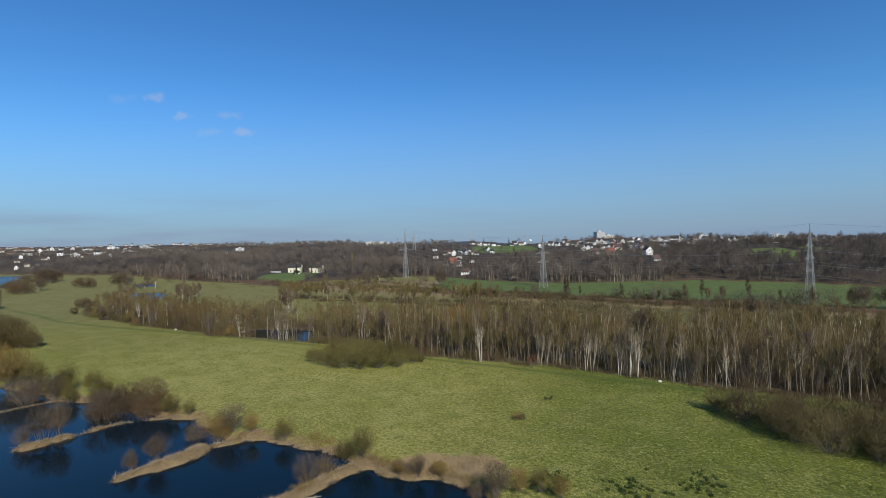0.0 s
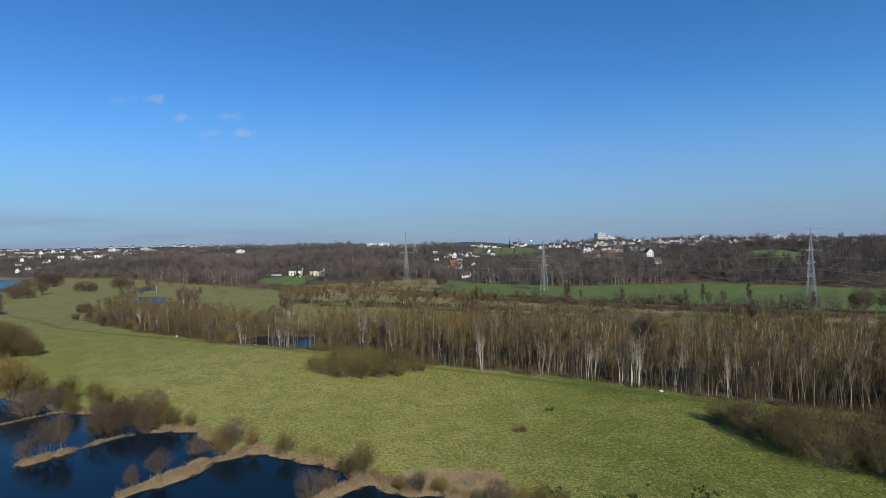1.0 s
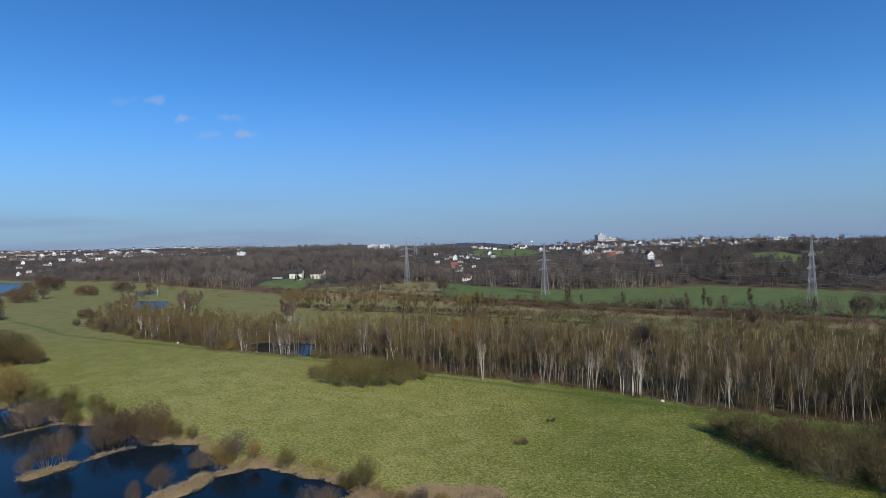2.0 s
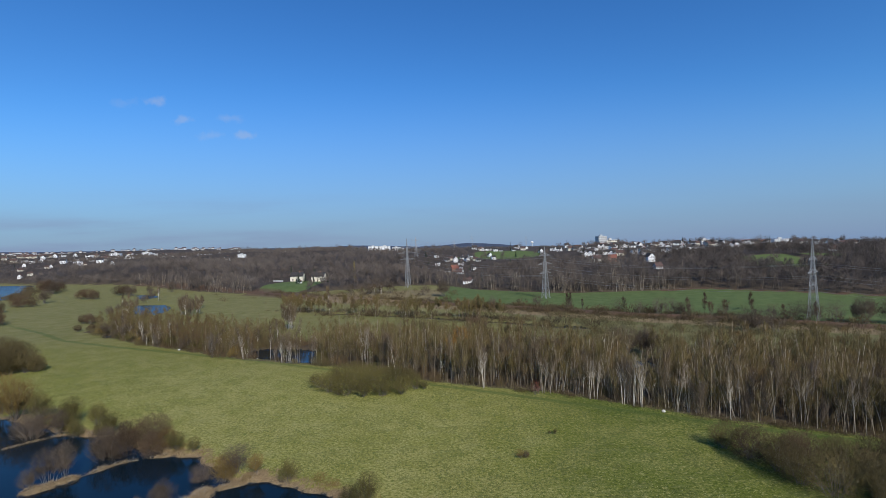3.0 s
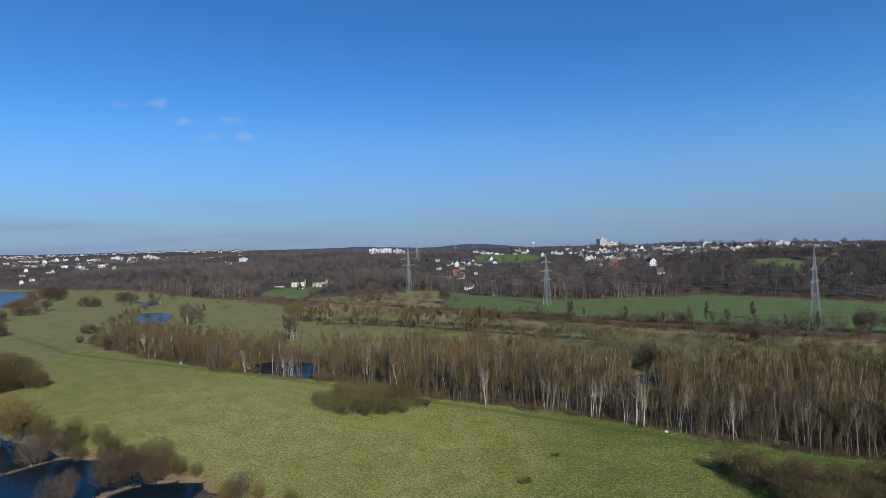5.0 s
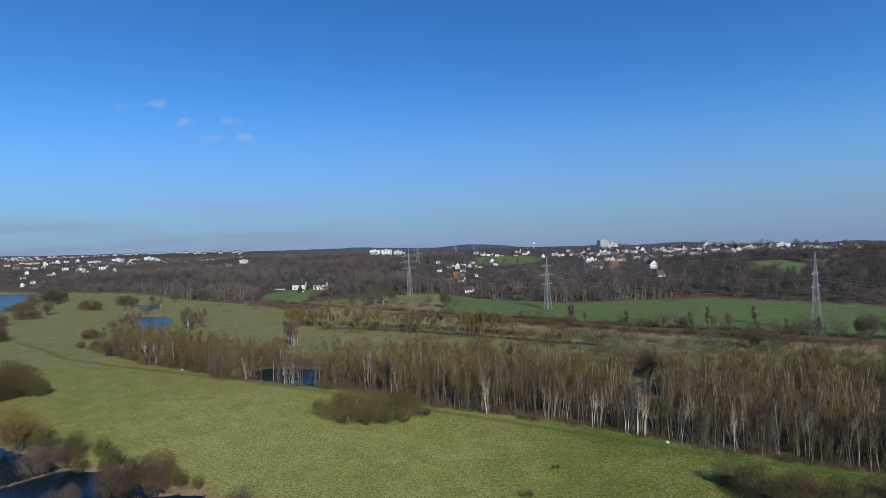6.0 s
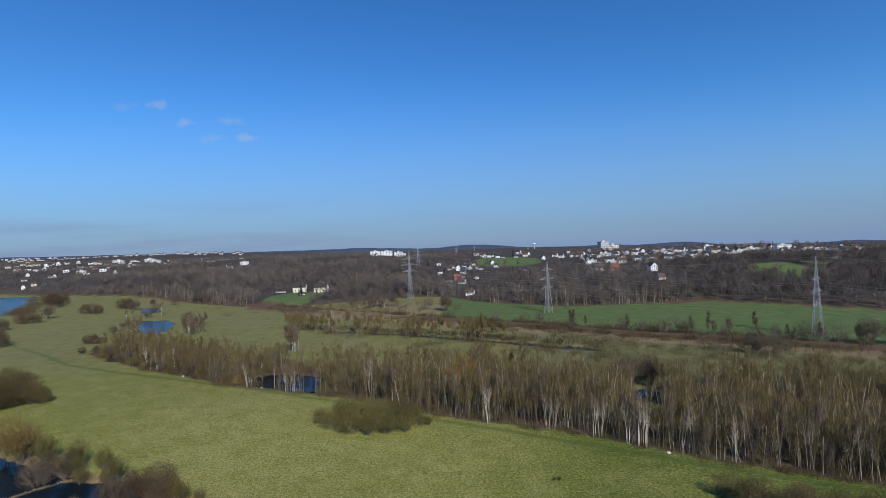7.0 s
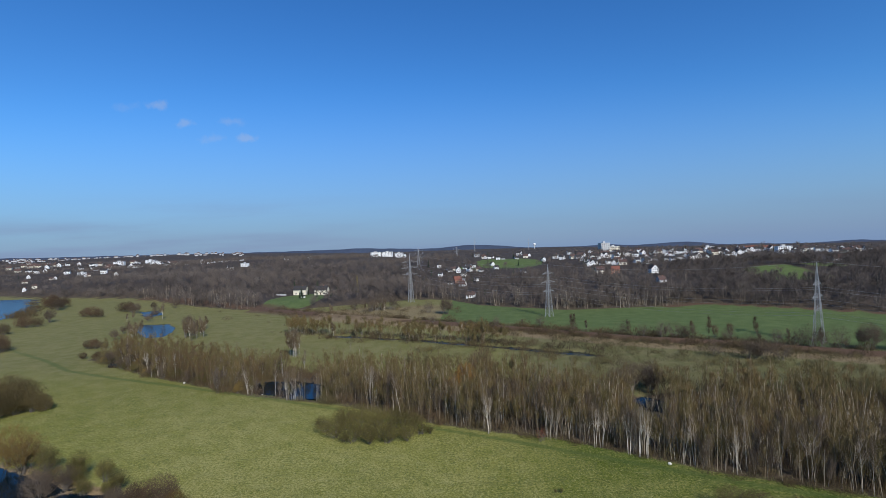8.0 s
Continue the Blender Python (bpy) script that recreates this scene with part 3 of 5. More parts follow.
def shrub_meshes(rng, tall, wide, stems=26, twigs=900, lift=0.47, subs=5, sides=3, width=1.0, skirt=0.35):
    """A bare many-stemmed bush: stems fanning out of one foot into a rounded, lobed crown of fine twigs. lift: height of the crown's middle."""
    wood, fine = Shape(), Shape()
    lobes = [(any_way(rng, 0.9), rng.uniform(-0.45, 0.38)) for _ in range(9)]
    base, heart = Vector((0, 0, 0.04 * tall)), Vector((0, 0, lift * tall))

    def shell(share):
        """A point of the crown; share 1 lies on its outline."""
        way = any_way(rng, 0.0)
        up = rng.uniform(-0.75, 1.0)
        flat = math.sqrt(1 - up * up)
        way = Vector((way.x * flat, way.y * flat, up))
        swell = 0.92 + sum(d * max(0.0, way.dot(w)) ** 4 for w, d in lobes)
        girth = wide * 0.5 * (1 + 0.12 * min(up, 0.0))
        p = heart + Vector((way.x * girth, way.y * girth, way.z * (1 - lift) * tall)) * swell * share
        p.z = max(p.z, 0.05)
        return p

    tips = []
    for _ in range(stems):
        top = shell(rng.uniform(0.55, 0.84))
        top.z = max(top.z, skirt * tall)
        foot = Vector((top.x, top.y, 0)) * 0.42 * rng.random() + Vector((0, 0, -0.15))
        mid = foot.lerp(top, 0.5) + Vector((0, 0, tall * 0.05)) - Vector((top.x, top.y, 0)) * 0.08 + any_way(rng) * 0.02 * tall
        wood.tube([foot, mid, top], [0.004 * tall + 0.010, 0.0026 * tall + 0.006, 0.005], sides)
        tips.append((mid, top))
        for _ in range(subs):
            a = mid.lerp(top, rng.uniform(-0.3, 0.7))
            b = a + ((top - mid).normalized() + any_way(rng, 0.6) * 0.8).normalized() * tall * rng.uniform(0.07, 0.14)
            wood.tube([a, b], [0.012, 0.004], 3)
            tips += [(a, b)] * 2
    for k in range(twigs):
        if k % 5 < (4 if lift < 0.45 else 3):
            p = shell(0.25 + 0.68 * rng.random() ** 0.5)
        else:
            a, b = tips[rng.randrange(len(tips))]
            p = a.lerp(b, rng.random()) + any_way(rng) * rng.random() * 0.05 * tall
        turn = (p - base).normalized() * 0.45 + Vector((0, 0, 0.4)) + any_way(rng, 0.8) * 0.7
        fine.blade(p, p + turn * rng.uniform(0.05, 0.12) * (tall + 0.6), width * rng.uniform(0.012, 0.024) * (0.6 + tall / 8), facing(turn, (p - base).normalized(), rng, 0.7))
    return wood, fine


def thicket(rng, tall, wide, blades, width):
    """A clump of upright brush without clear stems."""
    fine = Shape()
    for _ in range(blades):
        side = any_way(rng, 0.0) * wide * 0.5 * math.sqrt(rng.random())
        room = 1 - 0.6 * (side.length / (wide * 0.5)) ** 2
        p = side + Vector((0, 0, tall * room * rng.uniform(-0.05, 0.72)))
        way = side / wide * 0.7 + any_way(rng, 0.0) * 0.28 + Vector((0, 0, 1))
        fine.blade(p, p + way * tall * rng.uniform(0.16, 0.36), width * rng.uniform(0.6, 1.4), facing(way, side / wide * 2 + Vector((0, 0, 0.3)), rng, 0.6))
    return arrays(fine)


NURSERY = []


def plant(name, shapes, wood_mat, twig_mat, label, category, group=""):
    root = new(name)
    NURSERY.append(root)
    part("trunk", shapes[0], wood_mat, root, soft=True)
    part("crown", shapes[1], twig_mat, root)
    return tagged(root, label, category, group)


PUT = set()


def put(proto, x, y, size=1.0, turn=0.0, sink=0.0, squash=1.0):
    """Stands a copy of a plant on the ground; the first use moves the plant itself."""
    m = pose(x, y, height(x, y) - sink, 0, 0, turn)
    if proto.name not in PUT:
        PUT.add(proto.name)
        proto.matrix_basis = m @ Matrix.Diagonal((size, size, size * squash, 1))
        return proto
    p = proto.scale
    return copy_thing(proto, m @ Matrix.Diagonal((size / p.x, size / p.y, size * squash / p.z, 1)))


def arrays(*shapes):
    """Corners and three-sided faces of shapes joined."""
    v, f = [], []
    for s in shapes:
        base = len(v)
        v += [tuple(p) for p in s.v]
        for q in s.f:
            f += [(base + q[0], base + q[k], base + q[k + 1]) for k in range(1, len(q) - 1)]
    return np.array(v, np.float32).reshape(-1, 3), np.array(f, np.int32).reshape(-1, 3)


def tones(x, y):
    """A tone for each tree, 0 to 1: chance, stands of like trees, and the eastern slope's shade put in as darker tones.
    """
    chance = np.abs(np.sin(x * 12.9898 + y * 78.233) * 43758.5453) % 1.0
    return np.clip(0.5 + 0.5 * (chance - 0.5) + 0.24 * rough(x, y, 11, 0.9) + 0.22 * rough(x, y, 43, 2.1) - 0.2 * smooth(x, 165, 215) * smooth(y, 250, 275) * smooth(y, 500, 400), 0, 1)


def scatter(name, kinds, spots, mat, label, category, rng, shift=0.0):
    """Joins a copy of one of the kinds at each spot (x, y, size, stretch) into one mesh."""
    vs, fs, ts, base = [], [], [], 0
    zs = land(spots[:, 0], spots[:, 1])
    own = np.clip(tones(spots[:, 0], spots[:, 1]) + shift, 0, 1)
    picks, turns = rng.integers(0, len(kinds), len(spots)), rng.uniform(0, 2 * np.pi, len(spots))
    for (x, y, size, stretch), z, k, turn, tone in zip(spots, zs, picks, turns, own):
        v, f = kinds[k]
        c, s = math.cos(turn) * size, math.sin(turn) * size
        w = np.empty_like(v)
        w[:, 0], w[:, 1], w[:, 2] = v[:, 0] * c - v[:, 1] * s + x, v[:, 0] * s + v[:, 1] * c + y, v[:, 2] * size * stretch + z
        vs.append(w)
        fs.append(f + base)
        ts.append(np.full(len(v), tone, np.float32))
        base += len(v)
    ob = bare(name, np.concatenate(vs), np.concatenate(fs), mat, "stuff", label, category)
    ob.data.attributes.new("tone", "FLOAT", "POINT").data.foreach_set("value", np.concatenate(ts))
    return ob


def coarse_tree(rng, tall, blades, wide, width, low=0.3):
    """A distant bare tree: slim trunk apart, and a rounded, lobed crown of twig sprays."""
    wood, fine = Shape(), Shape()
    wood.tube([Vector((0, 0, -1)), Vector((rng.uniform(-.3, .3), rng.uniform(-.3, .3), tall * 0.8))], [0.011 * tall, 0.05], 3)
    heart, rise = Vector((0, 0, tall * (0.98 + low) / 2)), tall * (0.98 - low) / 2
    lobes = [(any_way(rng, 0.8), rng.uniform(-0.35, 0.3)) for _ in range(7)]
    for _ in range(blades):
        up = rng.uniform(-0.8, 1.0)
        d = any_way(rng, 0.0) * math.sqrt(1 - up * up) + Vector((0, 0, up))
        swell = (0.88 + sum(k * max(0.0, d.dot(w)) ** 3 for w, k in lobes)) * rng.uniform(0.2, 1.0) ** 0.5
        p = heart + Vector((d.x * wide / 2, d.y * wide / 2, d.z * rise)) * swell
        way = (Vector((0, 0, 0.8)) + d * 0.6 + any_way(rng) * 0.6) * tall * rng.uniform(0.06, 0.15)
        p -= way * 0.5
        fine.blade(p, p + way, width * rng.uniform(0.6, 1.4), facing(way, d, rng, 0.7))
    return wood, fine


R = random.Random(11)
NR = np.random.default_rng(5)


def edge_of_belt(x):
    """The uneven front of the birches."""
    wave = rough(x, x * 0.3, 9, 0.6) + 0.7 * rough(x, x * 0, 3.7, 1.9)
    return np.interp(x, FRONT_X, FRONT_Y) + np.where(np.asarray(x) < -20, 2.2, 1.2) * (0.05 + wave)


def pool_gap(x, y):
    """The open, boggy ground before and round the pool among the birches."""
    return np.hypot((0.93 * x - 0.37 * y - 1.2) / 5.5, (0.37 * x + 0.93 * y - 139) / 17) < 1


def hollows(x, y):
    """Dark gaps in the crowded eastern part of the belt."""
    return (x > 12) & (rough(x, y, 6.5, 0.4) + 0.5 * rough(x, y, 2.6, 1.3) < -0.42)


def stature(x, y):
    """How tall the trees stand: low in the west and round the pool."""
    return np.interp(x, [-165, -75, -35, -5, 35, 70], [0.8, 0.78, 0.88, 1.0, 1.0, 0.92]) * (1 - 0.3 * (np.hypot((x + 55) / 17, (y - 168) / 14) < 1))


def birch_belt():
    label = "slender bare birch with pale bark and brown twigs by the meadow"
    protos = []
    for k in range(12):
        tall = (13.2, 12.4, 14.0, 11.2, 12.8, 9.6, 10.2, 12.0, 7.5, 13.6, 11.6, 8.8)[k]
        protos.append(plant("birch_tree", birch_meshes(R, tall, 16, 640, (2.2, 0.8, 1.4, 2.8)[k % 4], (1, 1, 2, 1, 1, 1, 2, 1, 2, 1, 1, 1)[k], width=0.036, low=0.42, sides=4, thick=0.0040), (BIRCH, WHITE_BIRCH, BIRCH)[k % 3],
                            (TWIG_RED, TWIG_DARK, TWIG_RED, TWIG_OLIVE, TWIG_RED)[k % 5], label, "tree", "birches of the belt"))
    dark = [plant("alder_tree", birch_meshes(R, t, 22, 1350, 0.9, m, low=0.2), BARK, TWIG_PURPLE, "bare grey alder with brown twigs among the birches", "tree", "alders of the belt")
            for t, m in ((11.5, 1), (8.5, 2), (10.0, 3))]
    spots, tries = [], 0
    while len(spots) < 300 and tries < 20000:
        tries += 1
        x = R.uniform(-160, 112)
        if R.random() > (0.35 if x < -60 else 0.7 if x < -8 else 1.0):
            continue
        if x < 0 and math.sin(x * 0.21) + 0.6 * math.sin(x * 0.083 + 1) < R.uniform(-1.2, 0.5):
            continue  # gaps in the front row
        y = float(edge_of_belt(x)) + 0.8 + 19 * R.random() ** 1.5
        if water_edge(x, y) < 0.3 or pool_gap(x, y) or any((x - a) ** 2 + (y - b) ** 2 < 1.2 for a, b in spots):
            continue
        spots.append((x, y))
        proto = dark[R.randrange(3)] if R.random() < 0.27 else protos[R.randrange(12)]
        put(proto, x, y, R.uniform(0.68, 1.06) * float(stature(x, y)), R.uniform(0, 360))
    for x, y, s, k in ((-67.5, 160, 0.62, 6), (-66, 159.5, 0.5, 8), (-52, 152, 0.72, 2), (-50.5, 151.2, 0.66, 8), (-48.5, 150.5, 0.7, 6), (-54.5, 153.5, 0.5, 6), (-41.5, 149.2, 0.7, 2), (-58, 170, 0.95, 0), (-50, 170, 0.9, 4), (-62, 178, 0.9, 1), (-41, 168, 0.75, 3), (-55, 182, 0.8, 9)):  # small ones on the pond's brink
        while water_edge(x, y) < 0.3:
            y -= 0.4
        put(protos[k], x, y, s, 70 * k)
    # the whitest, forking from the ground, at the very edge
    fork = [plant("birch_tree", birch_meshes(R, t, 16, 300, 1.1, m, 5, 14, 0.034, 0.45, 0.0052, 1.6), WHITE_BIRCH, TWIG_RED, "white forked birch with few twigs at the edge of the meadow", "tree", "forked birches") for t, m in ((9.5, 3), (8.5, 2), (10.5, 2))]
    for k, (x, y, s) in enumerate(((22.2, 115, .95), (23.6, 114.6, .9), (31.6, 110, .9), (33, 109.4, 1.0), (37.6, 105.4, 1.05), (39.4, 104.4, 1.1), (41.2, 103.4, 1.05), (46.8, 100.6, 1.0), (49, 99.4, 1.05), (8.6, 120.6, 1.1), (-26, 146, 1.25),
                                      (-24.6, 145, 1.2), (55.5, 95.2, 1.0), (66, 91, 1.05), (73, 87.2, 1.0), (-114.5, 188, 1.0), (-119.5, 191, 1.05), (-104, 182.6, 1.0), (-52, 152.6, .8), (-49.8, 151.6, .85), (-67.5, 160.4, .8))):
        put(fork[k % 3], x, y, s, R.uniform(0, 360))
    # the rest of the belt, deeper in
    kinds_b = [birch_meshes(R, t, 11, 270, 2.2, m, 3, 1, 0.07, 0.32, 0.0038) for t, m in ((13.5, 1), (12.0, 2), (14.0, 1), (10.0, 2), (8.0, 3), (12.5, 1), (11.0, 1))]
    n = 16000
    x, y = NR.uniform(-165, 135, n), NR.uniform(40, 270, n)
    keep = (belt(x, y) > 0.5) & (y > edge_of_belt(x) + 0.8) & (water_edge(x, y) > 0.5) & ~pool_gap(x, y) & ~hollows(x, y) & (np.hypot((x - 3) / 5, (y - 147) / 10) > 1)
    x, y = x[keep][:2000], y[keep][:2000]
    spots = np.stack([x, y, NR.uniform(0.62, 1.05, len(x)) * stature(x, y), NR.uniform(0.9, 1.1, len(x))], -1)
    state = NR.bit_generator.state
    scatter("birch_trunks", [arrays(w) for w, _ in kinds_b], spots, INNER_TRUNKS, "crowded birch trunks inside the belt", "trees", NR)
    NR.bit_generator.state = state
    scatter("birch_crowns", [arrays(f) for _, f in kinds_b], spots, WOODS, "dense brown haze of birch twigs", "trees", NR)
    # slim poles crowding the front of the belt
    poles = [birch_meshes(R, t, 8, 90, 2.4, 1, 3, 2, 0.05, 0.42, 0.0046) for t in (12.5, 11.0, 9.5, 13.0, 8.0, 10.5)]
    x = NR.uniform(-110, 118, 3600)
    y = edge_of_belt(x) + 0.6 + 46 * NR.random(3600) ** 1.4
    keep = (NR.random(3600) < np.interp(x, [-110, -45, -30, 20, 118], [0.3, 0.35, 0.7, 0.7, 0.6])) & (water_edge(x, y) > 0.4)
    keep &= (belt(x, y) > 0.3) & ~pool_gap(x, y)
    x, y = x[keep][:2150], y[keep][:2150]
    spots = np.stack([x, y, NR.uniform(0.6, 1.05, len(x)) * stature(x, y), NR.uniform(0.9, 1.1, len(x))], -1)
    state = NR.bit_generator.state
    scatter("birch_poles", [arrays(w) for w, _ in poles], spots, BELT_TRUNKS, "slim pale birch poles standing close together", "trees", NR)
    NR.bit_generator.state = state
    scatter("pole_twigs", [arrays(f) for _, f in poles], spots, WOODS, "thin brown twigs of the young birches", "trees", NR)
    # brambles and saplings below them
    low = [thicket(R, t, w, 110, 0.085) for t, w in ((4.0, 4.4), (5.2, 4.6), (2.8, 4.0), (6.2, 4.2))]
    x, y = NR.uniform(-165, 135, n), NR.uniform(40, 270, n)
    keep = (belt(x, y) > 0.5) & (water_edge(x, y) > 0.2) & (y > edge_of_belt(x) + 1.8) & ~pool_gap(x, y)
    x, y = x[keep][:1150], y[keep][:1150]
    ex = NR.uniform(-160, 112, 330)
    x, y = np.r_[x, ex], np.r_[y, edge_of_belt(ex) + NR.uniform(0.4, 5.0, 330)]
    size = np.r_[NR.uniform(0.6, 1.2, len(x) - 330), NR.uniform(0.3, 0.95, 330)]
    spots = np.stack([x, y, size, NR.uniform(0.7, 1.1, len(x))], -1)
    spots = spots[water_edge(x, y) > 0.2]
    skirt = [thicket(R, t, 4.6, 130, 0.085) for t in (2.2, 3.0, 3.8)]
    x = NR.uniform(-160, -36, 170)
    y = edge_of_belt(x) + NR.uniform(0.3, 9.0, 170)
    keep = (water_edge(x, y) > 0.3) & ((x < -70) | (x > -43))
    scatter("sallow_skirt", skirt, np.stack([x, y, NR.uniform(0.6, 1.25, 170), NR.uniform(0.7, 1.1, 170)], -1)[keep], SAPLINGS, "olive sallow scrub along the foot of the birches", "scrub", NR)
    # dark brambles creeping out into the meadow
    x = NR.uniform(14, 92, 260)
    y = edge_of_belt(x) + NR.normal(-0.3, 0.7, 260)
    keep = (rough(x, y, 2.4, 0.7) > 0.1) & (np.abs(x - 44) > 2)
    tangle = [thicket(R, t, 2.6, 120, 0.05) for t in (0.8, 1.2, 1.7)]
    scatter("brambles", tangle, np.stack([x, y, NR.uniform(0.6, 1.2, 260), NR.uniform(0.6, 1.0, 260)], -1)[keep], SCRUB, "low dark bramble patches along the edge of the meadow", "brambles", NR)
    rim = np.array([(-42 - 32 * q + NR.normal(0, 2), 166 + 14 * q + NR.normal(0, 2), NR.uniform(0.8, 1.5), 1.0) for q in NR.random(70)])
    spots = np.concatenate([spots, rim[water_edge(rim[:, 0], rim[:, 1]) > 0.2]])
    scatter("undergrowth", low, spots, BRUSH, "brown tangle of brambles and saplings under the birches", "undergrowth", NR)


def bushes():
    def kinds(name, count, tall, wide, wood, twig, label, group="", stems=26, twigs=900, width=1.25, lift=0.47):
        return [plant(name, shrub_meshes(R, tall, wide * R.uniform(0.9, 1.1), stems, twigs, lift, width=width, skirt=0.35 if lift > 0.45 else 0.12), wood, twig, label, "bush", group) for _ in range(count)]

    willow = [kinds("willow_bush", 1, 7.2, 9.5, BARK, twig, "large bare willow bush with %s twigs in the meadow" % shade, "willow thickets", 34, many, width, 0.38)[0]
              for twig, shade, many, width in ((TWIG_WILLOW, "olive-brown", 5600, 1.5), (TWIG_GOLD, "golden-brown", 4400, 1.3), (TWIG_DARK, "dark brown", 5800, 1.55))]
    for x, y, s in ((46.5, 82.5, .65), (48.5, 78.5, .85), (50, 74, .85), (50.5, 70, .75), (58, 66, .9), (52.5, 66.5, .85), (57, 63.5, .9), (56.5, 70, .95), (54, 75, .85), (62, 66, .95), (63, 72, .85), (70, 70, .95), (70, 75, .7), (61, 77, .55), (78, 72, .95), (69, 61, .95),
                    (77, 66, 1.0), (60, 60, .8), (66, 69, 1.0), (84, 68, 1.0), (55.5, 79, .6), (76, 60, .95), (84, 74, .8)):
        put(willow[R.randrange(3)], x, y, s, R.uniform(0, 360))
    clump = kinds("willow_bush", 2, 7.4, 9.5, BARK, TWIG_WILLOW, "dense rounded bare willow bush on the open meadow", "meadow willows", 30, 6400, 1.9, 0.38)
    for x, y, s in ((-135, 148.5, 1.25), (-138, 144.5, 1.25), (-131.5, 150.5, 1.05), (-144, 150.5, 1.4), (-138, 155.5, 1.3), (-151, 147.5, 1.5), (-144, 156.5, 1.5), (-128.5, 151.5, .75), (-145, 144, 1.3)):
        put(clump[R.randrange(2)], x, y, s, R.uniform(0, 360))
    sallow = kinds("sallow_bush", 3, 4.6, 7.5, BARK, TWIG_OLIVE, "low rounded bare sallow bush on the meadow", "sallow thicket", 28, 4800, 1.25)
    for x, y, s in ((-33, 125, .95), (-29.5, 121, 1.05), (-25, 118, 1.05), (-20.5, 116.5, 1.0), (-16, 116.5, 1.05), (-11.5, 117.5, 1.0), (-8, 121, .85), (-28, 126, 1.3), (-23, 122, 1.35), (-18, 121, 1.35), (-13, 122, 1.25),
                    (-10, 126, .9), (-20, 128, 1.25), (-25, 131, 1.2), (-30, 131, 1.0), (-15, 129, 1.1), (-35.5, 129, .6), (-27, 118.5, .5), (-6, 121, .5)):
        put(sallow[R.randrange(3)], x, y, s, R.uniform(0, 360))
    alder = kinds("alder_bush", 3, 6.0, 6.4, BARK, TWIG_PURPLE, "bare purplish alder bush on the pond bank", "pond bushes", 18, 4400, 1.05, 0.52)
    osier = kinds("osier_bush", 2, 5.0, 5.8, BARK, TWIG_OLIVE, "olive-twigged osier on the pond bank", "pond bushes", 18, 4000)
    small = kinds("alder_bush", 2, 4.7, 3.9, BARK, TWIG_PURPLE, "slim rounded bare alder on a reed spit", "pond bushes", 11, 3400, 0.9, 0.52)
    rust = kinds("russet_bush", 2, 5.4, 5.8, BARK, TWIG_RUST, "russet bare bush on the pond bank", "pond bushes", 18, 4000)
    hawthorn = kinds("hawthorn_bush", 3, 5.8, 7.0, BARK, TWIG_DARK, "dense dark bare hawthorn", "hawthorns", 20, 5200, 1.5, 0.4)
    for kind, x, y, s in ((rust, -97, 108, 1.9), (osier, -91, 107, 1.4), (alder, -81, 99.8, 1.1), (alder, -84.5, 97.2, 1.1), (osier, -81, 103.5, 1.3), (osier, -74, 101.5, 1.15), (osier, -68, 97, 1.0), (alder, -88, 102, 1.1), (osier, -76, 97.5, .9), (alder, -66, 92.5, .9), (osier, -70, 96.5, .8), (rust, -52, 89.5, .8), (rust, -104, 112, 1.8), (hawthorn, -60.2, 90, 1.4), (hawthorn, -55.8, 91, 1.1), (alder, -62, 87.2, 1.25),
                          (hawthorn, -54.5, 88.5, .85), (small, -65.4, 78.4, 1.45), (small, -63.4, 79.4, 1.4), (small, -66.8, 76.2, .85), (alder, -41.6, 69.0, .78), (small, -44, 67.2, .8), (alder, -40.4, 78, .75), (rust, -36.3, 77.4, 1.0), (alder, -34.8, 78.3, .85),
                          (rust, -31.5, 78, .65), (osier, -25.5, 75.4, .85), (alder, -18, 61.9, .68), (alder, -16.4, 64.6, .55), (osier, -12.0, 68, 1.0), (osier, -14.6, 68.6, .75), (alder, -4, 63, .5), (rust, -1, 62.6, .45), (rust, -6.5, 63.5, .45),
                          (alder, 5.7, 57, .75), (rust, 8.5, 57.6, .6), (osier, 11, 57.4, .7), (osier, -50, 88.3, .75), (osier, -46.5, 87.5, .6), (alder, 3.3, 58.2, .5), (rust, 13, 56, .55), (osier, -79, 101, .8),
                          (hawthorn, -233, 250, 1.6), (hawthorn, -239, 254, 1.8), (hawthorn, -246, 250, 1.7), (hawthorn, -296, 338, 1.6), (hawthorn, -290, 340, 1.2), (hawthorn, -302, 340, 1.3), (alder, -298, 360, 2.0), (hawthorn, -286, 309, 1.4), (hawthorn, -293, 311, 1.2), (hawthorn, -290, 386, 1.5), (hawthorn, -282, 383, 1.6), (hawthorn, -275, 380, 1.3), (hawthorn, -184, 250.5, 1.1), (hawthorn, -188, 251, .9), (hawthorn, -179, 250, .7), (hawthorn, -277, 412, 1.6), (hawthorn, -269, 408, 1.8), (alder, -258, 400, 1.5),
                          (hawthorn, -400, 482, 2.0), (hawthorn, -386, 468, 1.9), (hawthorn, -412, 505, 2.0), (hawthorn, -372, 468, 2.0), (hawthorn, -366, 450, 2.2), (alder, -356, 440, 2.2), (rust, 11.6, 81, .30), (hawthorn, 12.6, 81.2, .22), (osier, 19.6, 90.5, .22), (osier, 18.6, 90.7, .16), (hawthorn, -164, 224, .8), (hawthorn, -172, 226, .6),
                          (hawthorn, 10, 166, 1.9), (alder, 49, 143, 1.6), (alder, 55, 150, 1.6), (alder, 62, 150, 1.6), (alder, 60, 147, 1.5)):
        put(kind[R.randrange(len(kind))], x, y, s, R.uniform(0, 360))
